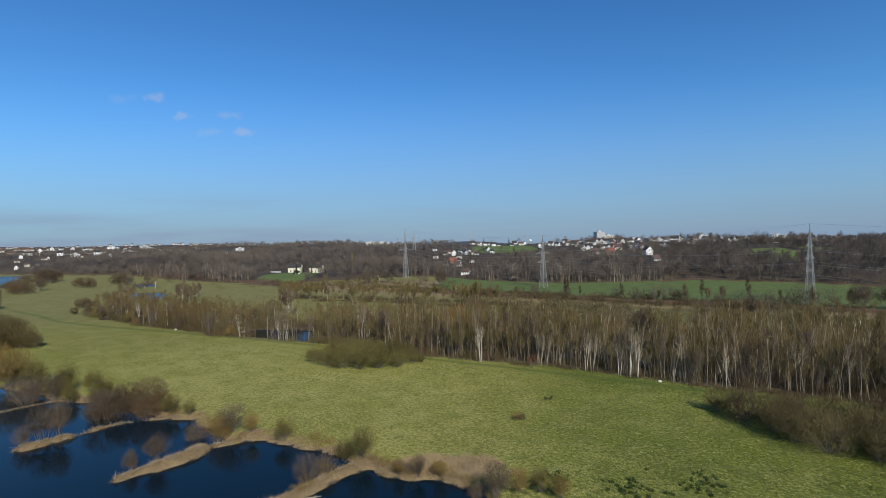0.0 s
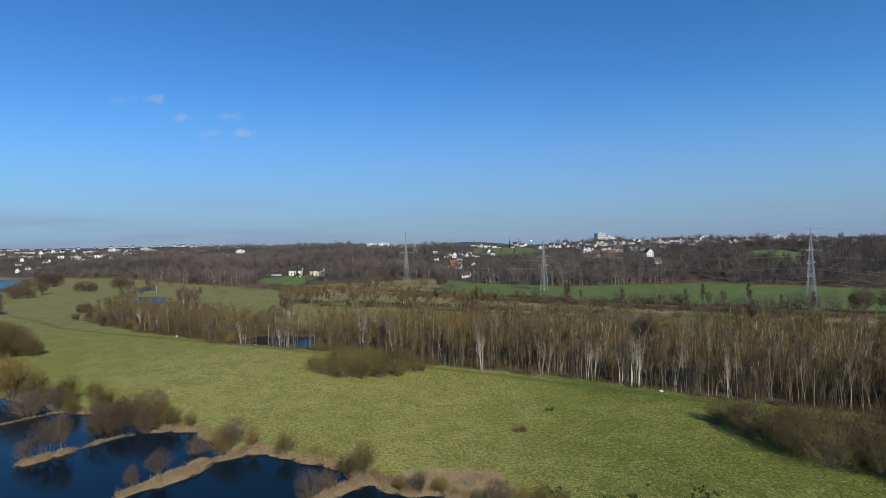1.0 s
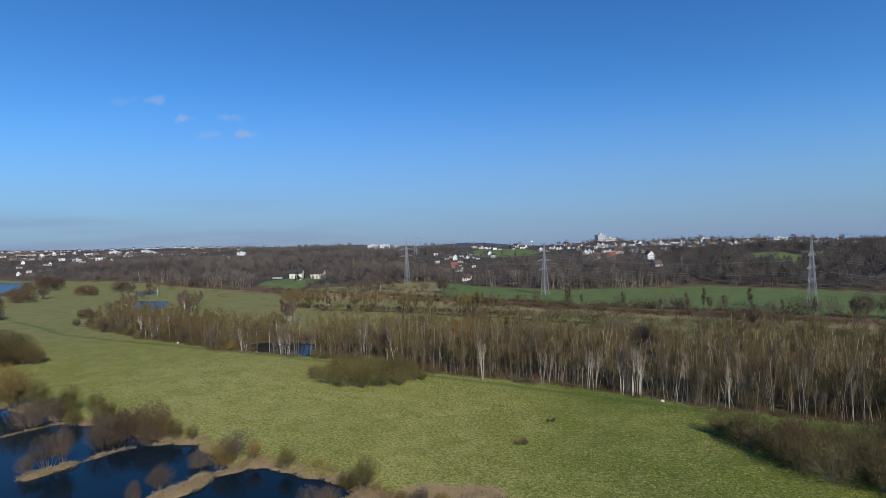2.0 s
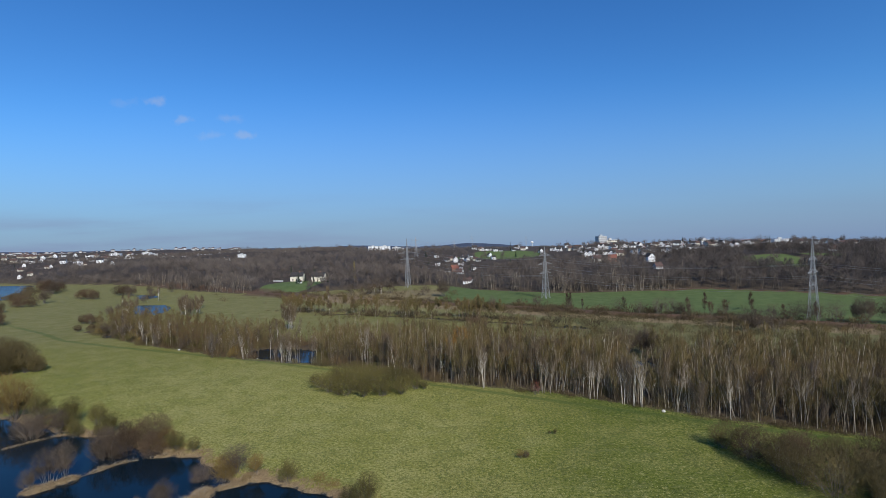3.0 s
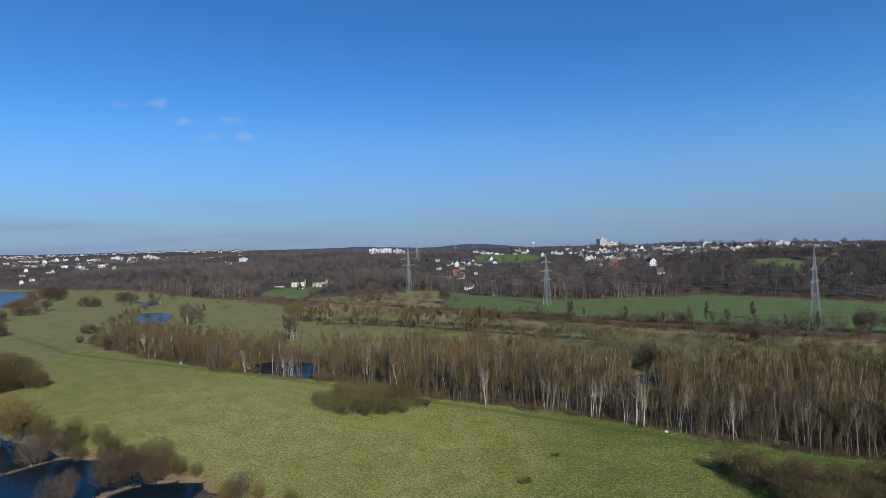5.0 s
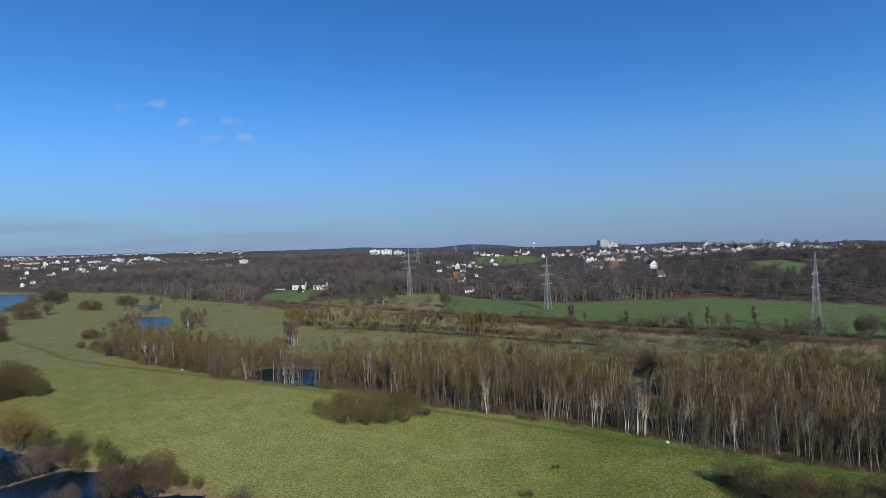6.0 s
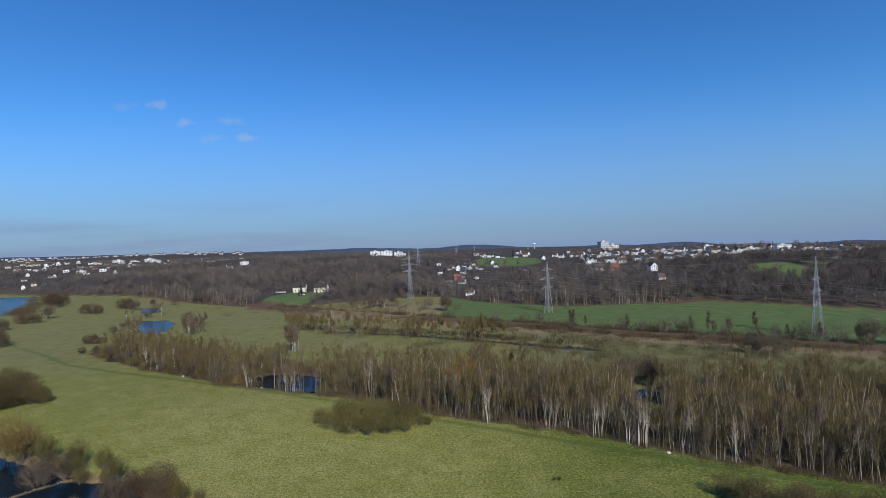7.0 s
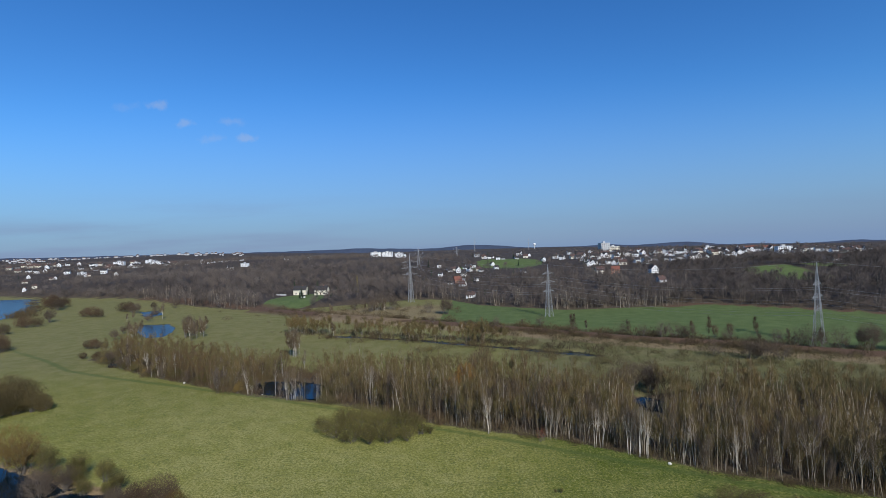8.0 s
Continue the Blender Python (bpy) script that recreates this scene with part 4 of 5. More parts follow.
    orange = kinds("orange_willow", 1, 11, 8.5, BARK, TWIG_ORANGE, "tall willow with orange-brown twigs among the birches", "", 20, 5200, 1.5, 0.5)
    for x, y, s in ((3, 150, 1.0), (5.5, 144, .9), (0.5, 142, .8)):
        put(orange[0], x, y, s, R.uniform(0, 360))
    # at the meadow's edge of the birches
    for k in range(64):
        x = R.uniform(-158, -38)
        y = float(np.interp(x, FRONT_X, FRONT_Y)) + R.uniform(0.2, 7.5)
        kind = (osier, alder, sallow, osier, rust)[k % 5]
        if water_edge(x, y) > 0.4 and not -70 < x < -42:
            put(kind[R.randrange(len(kind))], x, y, R.uniform(0.45, 1.0), R.uniform(0, 360))
    # along the backwaters
    for x, y, s in ((-152, 288, 1.4), (-146, 276, 1.2), (-165, 305, 1.4), (-172, 320, 1.3), (-190, 274, 1.2), (-200, 296, .9), (-225, 372, 1.3), (-240, 425, 1.6), (-256, 420, 1.2), (-262, 400, 1.3), (-215, 345, 1.0)):
        put(alder[R.randrange(3)], x, y, s, R.uniform(0, 360))
    # hedge beyond the track
    quick = kinds("hedge_bush", 3, 6.2, 6.6, BARK, TWIG_PURPLE, "ragged bare grey-brown hedge bush by the track", "field hedge", 16, 2600, 0.95, 0.45)
    for x, y, s in ((48, 257, 1.1), (82, 231, 1.0), (107, 217, 1.0), (119, 210, .9), (133, 199, 1.0), (139, 195, 1.2), (151, 189, 1.3), (173, 181, 1.3), (110, 180, 1.5), (114, 177, 1.4), (119, 176, 1.1), (101, 186, 1.0), (100, 218, 1.2), (141, 190, 1.4), (173, 172, 1.5),
                    (-14, 330, 1.3), (-40, 352, 2.0), (-50, 356, 2.0), (-56, 345, 1.7), (-70, 360, 1.5), (25, 262, .9), (-10, 285, .8), (60, 238, .9), (88, 222, .9), (95, 219, 1.1), (144, 189, 1.0)):
        put(quick[R.randrange(3)], x, y, s * 1.1, R.uniform(0, 360))
    broad = kinds("thorn_tree", 2, 11.0, 13.0, BARK, TWIG_PURPLE, "broad round bare thorn tree beside the track", "thorn trees", 26, 6500, 1.15, 0.5)
    for k, (x, y, s) in enumerate(((159, 185, 1.05), (167, 181, 1.0), (-2, 319, 1.15), (104, 217, 0.55), (112, 179, 0.5))):
        put(broad[k % 2], x, y, s, R.uniform(0, 360))
    for x, y in ((20.3, 114.2), (21.2, 114.8)):
        bush = plant("beech_sapling", shrub_meshes(R, 3.0, 2.2, 10, 300), BARK, LEAF_RED, "young beech still holding red-brown dead leaves", "bush")
        put(bush, x, y, 1.25, 0)


def backwater_trees():
    label = "slim bare birch beside the backwater"
    protos = [plant("birch_tree", birch_meshes(R, t, 14, 900, 0.8, m, width=0.075, low=0.3), BIRCH, TWIG_RED, label, "tree", "backwater birches") for t, m in ((9, 2), (8, 1), (10, 3))]
    for cx, cy, spread, many in ((-179, 274, 3.5, 9), (-148, 279, 4, 10), (-142, 270, 4, 6), (-156, 300, 4, 5), (-215, 345, 8, 4), (-53, 348, 7, 7), (-80, 330, 8, 2), (-71, 216, 2.2, 6)):
        for _ in range(many):
            x, y = cx + R.gauss(0, spread), cy + R.gauss(0, spread)
            if water_edge(x, y) > 0.3:
                put(protos[R.randrange(3)], x, y, R.uniform(0.65, 1.2) * (1.35 if cy == 216 else 1.0), R.uniform(0, 360))


def ditch_trees():
    label = "bare birch with pale bark beside the ditch"
    protos = [plant("birch_tree", birch_meshes(R, t, 14, 900, 0.8, m, width=0.09, low=0.3), BIRCH, TWIG_RED, label, "tree", "ditch birches") for t, m in ((10, 1), (8.5, 2), (9.5, 1))]
    line = [(-95, 272), (-60, 258), (-27, 243), (13, 224), (30, 214)]
    for _ in range(14):
        s = R.random() ** 0.8 * 3.99
        (ax, ay), (bx, by) = line[int(s)], line[int(s) + 1]
        q = s - int(s)
        x, y = ax + (bx - ax) * q + R.uniform(-3, 3), ay + (by - ay) * q + R.uniform(-4, 6)
        if water_edge(x, y) > 0.4:
            put(protos[R.randrange(3)], x, y, R.uniform(0.6, 1.05), R.uniform(0, 360))
    kinds = [birch_meshes(R, t, 10, 330, 0.9, m, 3, 2, 0.085) for t, m in ((9, 1), (7.5, 2), (8.5, 1))]
    rows = []
    for _ in range(300):
        x = R.uniform(-92, 26)
        rows.append((x, float(np.interp(x, [-95, -60, -27, 13, 30], [272, 259, 243, 224, 214])) + R.gauss(3.5, 3.5), R.uniform(0.65, 1.2), R.uniform(0.9, 1.15)))
    rows = np.array([r for r in rows if water_edge(r[0], r[1]) > 0.3])
    state = NR.bit_generator.state
    scatter("ditch_trunks", [arrays(w) for w, _ in kinds], rows, BELT_TRUNKS, "thin pale trunks in the ditch-side thicket", "trees", NR)
    NR.bit_generator.state = state
    scatter("ditch_crowns", [arrays(f) for _, f in kinds], rows, WOODS, "brown twigs of the ditch-side thicket", "trees", NR)
    thin = [plant("alder_tree", birch_meshes(R, t, 18, 900, 0.9, m, low=0.22, width=0.07), BARK, TWIG_DARK, "thin bare alder in the hedge beside the field", "tree", "hedge alders") for t, m in ((9, 2), (7.5, 3), (10, 1))]
    for _ in range(15):  # thin trees standing in the hedge beyond the track
        x = R.uniform(20, 165)
        y = float(np.interp(x, [p[0] for p in TRACK], [p[1] for p in TRACK])) + R.uniform(5, 12)
        put(thin[R.randrange(3)], x, y, R.uniform(0.5, 1.0), R.uniform(0, 360))
    low = [thicket(R, t, 4.4, 120, 0.09) for t in (1.6, 2.2, 3.0)]
    spots = []
    for line, count, wide in ((DITCH, 180, 10), ([(-95, 276), (-60, 263), (-27, 248), (13, 229), (30, 219)], 130, 9), ([(-34, 311), (8, 282), (45, 257), (79, 231), (119, 209), (157, 182)], 300, 3.5), ([(-139, 386), (-34, 311)], 60, 5), ([(-139, 373), (-34, 299), (8, 270)], 50, 4), ([(8, 270), (45, 245), (79, 219), (119, 197), (157, 169), (190, 145)], 300, 5)):
        for _ in range(count):
            s = R.random() * (len(line) - 1.001)
            (ax, ay), (bx, by) = line[int(s)], line[int(s) + 1]
            q = s - int(s)
            spots.append((ax + (bx - ax) * q + R.gauss(0, wide / 2), ay + (by - ay) * q + R.gauss(0, wide / 2), R.uniform(0.5, 1.0) + 1.1 * R.random() ** 2, R.uniform(0.7, 1.2)))
    for _ in range(110):
        spots.append((R.gauss(-60, 34), R.gauss(348, 20), R.uniform(0.6, 1.7), R.uniform(0.7, 1.2)))
    for _ in range(90):  # shore of the lake
        s = R.random()
        spots.append((-358 - 90 * s + R.gauss(0, 5) + 10 * (1 - s), 392 + 118 * s + R.gauss(0, 5), R.uniform(1.2, 3.2), R.uniform(0.8, 1.3)))
    spots = [q for q in spots if water_edge(q[0], q[1]) > 0 and abs(float(to_line(q[0], q[1], TRACK))) > 3.4]
    scatter("hedge_scrub", low, np.array(spots), SCRUB, "low dark scrub along ditch and track", "scrub", NR)


def sapling_ground():
    """Young growth on the rough ground between the belt and the track."""
    kinds = [thicket(R, t, 5.0, 110, 0.075) for t in (2.6, 3.6, 4.6)]
    x, y = NR.uniform(-20, 170, 9000), NR.uniform(90, 260, 9000)
    back = np.interp(x, [p[0] for p in TRACK], [p[1] for p in TRACK])
    front = np.interp(x, FRONT_X, FRONT_Y)
    away = to_line(x, y, DITCH)
    keep = (y < back - 6) & (y > front + 30) & (belt(x, y) < 0.5) & (water_edge(x, y) > 0.5) & (away > 3) & (rough(x, y, 16, 0.4) + smooth(x, 10, 75) * 1.2 > 0.3)
    x, y = x[keep][:760], y[keep][:760]
    spots = np.stack([x, y, NR.uniform(0.5, 1.1, len(x)), NR.uniform(0.7, 1.1, len(x))], -1)
    scatter("saplings", kinds, spots, SAPLINGS, "olive-brown young growth behind the birches", "saplings", NR)


def hill_woods():
    """Bare woods on the slopes: one joined mass for trunks and one for twigs."""
    near = [coarse_tree(R, t, 120, w, 0.36, low) for t, w, low in ((14, 9.5, 0.2), (12, 8.5, 0.15), (15.5, 10.5, 0.25), (10.5, 9.5, 0.1), (13, 7, 0.2))]
    broad = [coarse_tree(R, t, 64, w, 0.52, 0.15) for t, w in ((14, 10), (12, 9), (15, 11), (11, 10))]
    n = 90000
    y = np.sqrt(NR.uniform(200 ** 2, 1350 ** 2, n))
    x = NR.uniform(-1.02, 1.02, n) * y
    up = y - np.interp(x, FOOT_X, FOOT_Y)
    depth = 360 + np.where(x < -150, 380, 0)
    keep = (up > 1) & (up < depth) & (glade(x, y) < 0.3) & (water_edge(x, y) > 2) & (NR.random(n) < np.clip(400 / y, 0, 1) * np.where((x > 140) & (y > 535), 0.35, 1.0))
    small = np.ones(n)
    for hx, hy in HOUSE_SPOTS:
        away = np.hypot(x - hx, y - hy)
        keep &= (away > 5.5) & ~((np.abs(x - hx) < 4.5) & (y < hy) & (y > hy - 10))  # gardens on the valley side
        small = np.minimum(small, 0.42 + 0.58 * smooth(away, 18, 50))
    for cx, cy, rx, ry in ((78, 548, 55, 52), (272, 366, 36, 17), (-140, 440, 40, 30)):
        small = np.minimum(small, 0.28 + 0.72 * smooth(np.hypot((x - cx) / rx, (y - cy) / ry), 0.8, 1.15))
    small = small * (1 - 0.5 * smooth(x, 120, 200) * smooth(y, 500, 560)) * (1 - 0.2 * smooth(y, 560, 640)) * (1 - 0.35 * smooth(x, 130, 170) * smooth(y, 430, 500))
    x, y, small = x[keep][:9500], y[keep][:9500], small[keep][:9500]
    x, y, small = np.r_[x, NR.uniform(175, 440, 900)], np.r_[y, NR.uniform(215, 500, 900)], np.r_[small, np.full(900, 0.85)]
    keep = (y > np.interp(x, FOOT_X, FOOT_Y) + 1) & (glade(x, y) < 0.3) & (np.hypot((x - 272) / 34, (y - 366) / 15) > 1)
    x, y, small = x[keep], y[keep], small[keep]
    size = NR.uniform(0.55, 1.0, len(x)) * small * (1 + 0.16 * rough(x, y, 21, 1.4))
    spots = np.stack([x, y, size, NR.uniform(0.85, 1.12, len(x))], -1)
    # shrubs and fruit trees in the gardens
    yards = []
    for hx, hy in HOUSE_SPOTS:
        for _ in range(4):
            yards.append((hx + R.uniform(-9, 9), hy - R.uniform(6, 15), R.uniform(0.15, 0.36), R.uniform(0.8, 1.1)))
        for _ in range(2):
            yards.append((hx + R.choice((-1, 1)) * R.uniform(6.5, 13), hy + R.uniform(-3, 9), R.uniform(0.45, 0.85), R.uniform(0.9, 1.2)))
    yards = np.array([q for q in yards if glade(np.array([q[0]]), np.array([q[1]]))[0] < 0.3 and min((q[0] - hx) ** 2 + (q[1] - hy) ** 2 for hx, hy in HOUSE_SPOTS) > 30])
    spots = np.concatenate([spots, yards])
    y = spots[:, 1]
    for kinds, some, place in ((near, spots[y < 560], "lower"), (broad, spots[y >= 560], "upper")):
        state = NR.bit_generator.state
        scatter("hill_trunks", [arrays(w) for w, _ in kinds], some, TRUNKS, "bare trunks of the woods on the %s hillside" % place, "woods", NR)
        NR.bit_generator.state = state
        scatter("hill_woods", [arrays(f) for _, f in kinds], some, HILL_WOODS, "bare grey-brown woods covering the %s hillside" % place, "woods", NR)
    # the lit rim of slim trees along the foot of the hill
    slim = [birch_meshes(R, t, 8, 130, 1.6, m, 3, 1, 0.17, 0.35, 0.0085) for t, m in ((13, 1), (11, 2), (12, 1), (9.5, 1), (10.5, 2))]
    x = np.r_[NR.uniform(-330, -158, 230), NR.uniform(-30, 206, 330), NR.uniform(70, 168, 190)]
    y = np.interp(x, FOOT_X, FOOT_Y) + 1 + 26 * NR.random(len(x)) ** 1.3
    keep = (glade(x, y) < 0.3) & (np.hypot(x - 18, y - 394) > 10)
    spots = np.stack([x, y, NR.uniform(0.55, 1.1, len(x)), NR.uniform(0.85, 1.15, len(x))], -1)[keep & (NR.random(len(x)) < 0.75 + 0.5 * rough(x, y, 12, 0.8))]
    state = NR.bit_generator.state
    scatter("rim_trunks", [arrays(w) for w, _ in slim], spots, BELT_TRUNKS, "slim pale trunks along the foot of the wooded hill", "trees", NR)
    NR.bit_generator.state = state
    scatter("rim_twigs", [arrays(f) for _, f in slim], spots, HILL_WOODS, "brown twigs of the slim trees at the foot of the hill", "trees", NR)
    far = [arrays(*coarse_tree(R, 12, 26, 13, 1.3, 0.0)) for _ in range(3)]
    y = 800 * 5.3 ** NR.random(9000)
    x = NR.uniform(-1.0, 1.0, 9000) * y
    keep = (y > np.interp(x, FOOT_X, FOOT_Y) + np.where(x < -150, 560, 360)) & (rough(x, y, 130, 0.5) > -0.5)
    spots = np.stack([x[keep], y[keep], NR.uniform(0.6, 1.0, keep.sum()) * np.interp(y[keep], [700, 2500], [0.75, 1.4]), NR.uniform(0.35, 0.62, keep.sum())], -1)[:3000]
    scatter("far_woods", far, spots, HILL_WOODS, "distant bare woods on the far ridges", "woods", NR)


# ---- buildings ----
def opening(root, x, y, z, wide, high, face, mat=None, name="window"):
    """A window or door set on a wall; face: the way it looks."""
    s, pane = Shape(), Shape()
    if face in "sn":
        k = -1 if face == "s" else 1
        s.box((x - wide / 2 - 0.07, min(y, y + k * 0.06), z - 0.07), (x + wide / 2 + 0.07, max(y, y + k * 0.06), z + high + 0.07))
        pane.box((x - wide / 2, min(y, y + k * 0.075), z), (x + wide / 2, max(y, y + k * 0.075), z + high))
    else:
        k = -1 if face == "w" else 1
        s.box((min(x, x + k * 0.06), y - wide / 2 - 0.07, z - 0.07), (max(x, x + k * 0.06), y + wide / 2 + 0.07, z + high + 0.07))
        pane.box((min(x, x + k * 0.075), y - wide / 2, z), (max(x, x + k * 0.075), y + wide / 2, z + high))
    frame_ = part(name, s, WALLS[0], root)
    part("pane" if name == "window" else "leaf", pane, mat or PANE, frame_)


def gable_house(wide, deep, eaves, ridge, wall, roof, label, along=True, rich=True):
    """A pitched-roof house; along: the ridge runs from side to side, else from front to back."""
    root = new("house")
    w, d = wide / 2, deep / 2
    s = Shape()
    if along:
        ring = [(-d, -3), (d, -3), (d, eaves), (0, ridge), (-d, eaves)]
        s.prism(ring, -w, w)
        s.v = [Vector((p.y, p.x, p.z)) for p in s.v]
        s.f = [q[::-1] for q in s.f]
    else:
        s.prism([(-w, -3), (w, -3), (w, eaves), (0, ridge), (-w, eaves)], -d, d)
    part("wall", s, wall, root)
    half, run = (d, w) if along else (w, d)
    slope = (ridge - eaves) / half
    for side in (-1, 1):
        s = Shape()
        e = half + 0.5
        s.prism([(0, ridge + 0.02), (side * e, eaves - 0.5 * slope + 0.02), (side * e, eaves - 0.5 * slope + 0.24), (0, ridge + 0.26)][::side], -run - 0.4, run + 0.4)
        if along:
            s.v = [Vector((p.y, p.x, p.z)) for p in s.v]
            s.f = [q[::-1] for q in s.f]
        part("roof", s, roof, root)
    s = Shape()
    s.box((w * 0.3, -0.4, ridge - 1.2), (w * 0.3 + 0.6, 0.4, ridge + 1.0))
    part("chimney", s, WALLS[3], root)
    storeys = max(1, int(eaves / 2.6))
    for k in range(storeys):
        for x in (-0.55, 0.0, 0.55) if rich else (-0.5, 0.5):
            if k or x:
                opening(root, x * w, -d, 0.9 + 2.7 * k, 1.2, 1.3, "s")
        for y in (-0.45, 0.45) if rich else ():
            opening(root, -w, y * d, 0.9 + 2.7 * k, 1.1, 1.3, "w")
            opening(root, w, y * d, 0.9 + 2.7 * k, 1.1, 1.3, "e")
    if not along:
        opening(root, 0, -d, eaves + 0.2, 1.2, 1.2, "s")
    opening(root, 0, -d, 0.0, 1.0, 2.1, "s", DOOR, "door")
    NURSERY.append(root)
    return tagged(root, label, "house", "hillside houses")


def flat_block(wide, deep, storeys, wall, label, columns=5, name="apartment_block"):
    root = new(name)
    w, d, h = wide / 2, deep / 2, storeys * 2.9
    s = Shape()
    s.box((-w, -d, -3), (w, d, h))
    part("wall", s, wall, root)
    s = Shape()
    s.box((-w - 0.25, -d - 0.25, h), (w + 0.25, d + 0.25, h + 0.4))
    part("roof", s, WALLS[2], root)
    s = Shape()
    s.box((-w * 0.3, -d * 0.3, h + 0.4), (w * 0.2, d * 0.4, h + 2.6))
    part("roof_housing", s, WALLS[2], root)
    for k in range(storeys):
        for j in range(columns):
            opening(root, -w + (j + 0.5) * wide / columns, -d, 0.8 + 2.9 * k, wide / columns * 0.5, 1.5, "s")
        for y in (-0.4, 0.4):
            opening(root, -w, y * d, 0.8 + 2.9 * k, 1.2, 1.4, "w")
    return tagged(root, label, "building")


GABLED = [(-625, 714, 1), (-792, 932, 0), (-812, 976, 3), (-864, 973, 1), (-829, 957, 0), (-789, 1019, 2), (-797, 1053, 0), (-648, 825, 0), (-579, 780, 1), (-577, 813, 0), (-845, 1152, 0),
          (-822, 1171, 2), (-573, 654, 4), (-568, 664, 1), (-363, 810, 0), (-1182, 1433, 0), (-1316, 1522, 1), (-520, 760, 3)]
GABLED_MID = [(16, 516, 0), (53, 869, 0), (54, 714, 1), (58, 633, 3), (31.6, 607, 0), (38, 557, 2), (21, 572, 0), (7, 576, 1), (82, 529, 2), (132, 893, 0), (128, 764, 3),
              (187, 746, 0), (178, 661, 3), (181, 611, 0), (194, 630, 1), (195, 602, 3), (222, 646, 0), (200, 581, 0), (216, 734, 3), (293, 787, 0), (296, 756, 1), (182, 433, 3), (149, 495, 2), (140, 449, 1)]
GABLED_EAST = [(165, 378, 2), (355, 446, 2), (152, 442, 4), (332, 744, 0), (338, 732, 3), (243, 526, 0), (284, 655, 1), (346, 716, 0), (254, 510, 3), (296, 582, 0), (323, 591, 3), (313, 546, 0), (418, 724, 1), (422, 712, 3), (365, 596, 4),
               (385, 612, 4), (423, 582, 1), (444, 596, 0), (546, 710, 0), (434, 537, 2), (447, 540, 0), (499, 597, 3), (466, 531, 1), (484, 543, 0), (230, 600, 0), (262, 615, 3), (240, 640, 1), (270, 560, 2)]
BLOCKS = [(-844, 1155, 0), (-805, 1190, 1), (-780, 1215, 0), (-763, 1275, 0), (-790, 1290, 1), (-354, 849, 1), (-178, 1214, 2), (-150, 1224, 2), (-120, 1216, 1), (-102, 1085, 0), 
          (335, 629, 1), (341, 612, 0), (393, 572, 1), (-607, 804, 0)]
for cx, cy, rx, ry, many in ((205, 630, 45, 50, 36), (225, 620, 40, 40, 16), (300, 610, 60, 45, 34), (400, 610, 90, 50, 34), (520, 640, 80, 50, 24), (-820, 1140, 150, 100, 16), (20, 575, 26, 34, 8), (70, 720, 40, 40, 9), (-640, 740, 60, 40, 4), (-560, 1180, 190, 50, 18), (-690, 1020, 70, 60, 7), (-950, 1200, 110, 80, 14), (178, 552, 24, 22, 16), (236, 545, 34, 22, 18), (12, 545, 26, 40, 10), (470, 560, 70, 25, 14)):
    for _ in range(many):  # the looser rest of each village
        GABLED.append((cx + R.gauss(0, rx / 1.6), cy + R.gauss(0, ry / 1.6), R.choice((0, 0, 0, 0, 3, 3, 3, 1, 2, 4) if cx > 100 else (0, 0, 0, 1, 1, 2, 2, 3, 3, 4))))
HOUSE_SPOTS = [(x, y) for x, y, _ in GABLED + GABLED_MID + GABLED_EAST + BLOCKS] + [(-143.7, 473), (-122.4, 470), (9.8, 502), (18, 394), (236, 734), (247, 735)]


def settle(thing, x, y, turn, size=1.0):
    m = pose(x, y, height(x, y) + 0.1, 0, 0, turn)
    if thing.name not in PUT:
        PUT.add(thing.name)
        thing.matrix_basis = m @ Matrix.Diagonal((size, size, size, 1))
        return thing
    p = thing.scale
    return copy_thing(thing, m @ Matrix.Diagonal((size / p.x, size / p.y, size / p.z, 1)))


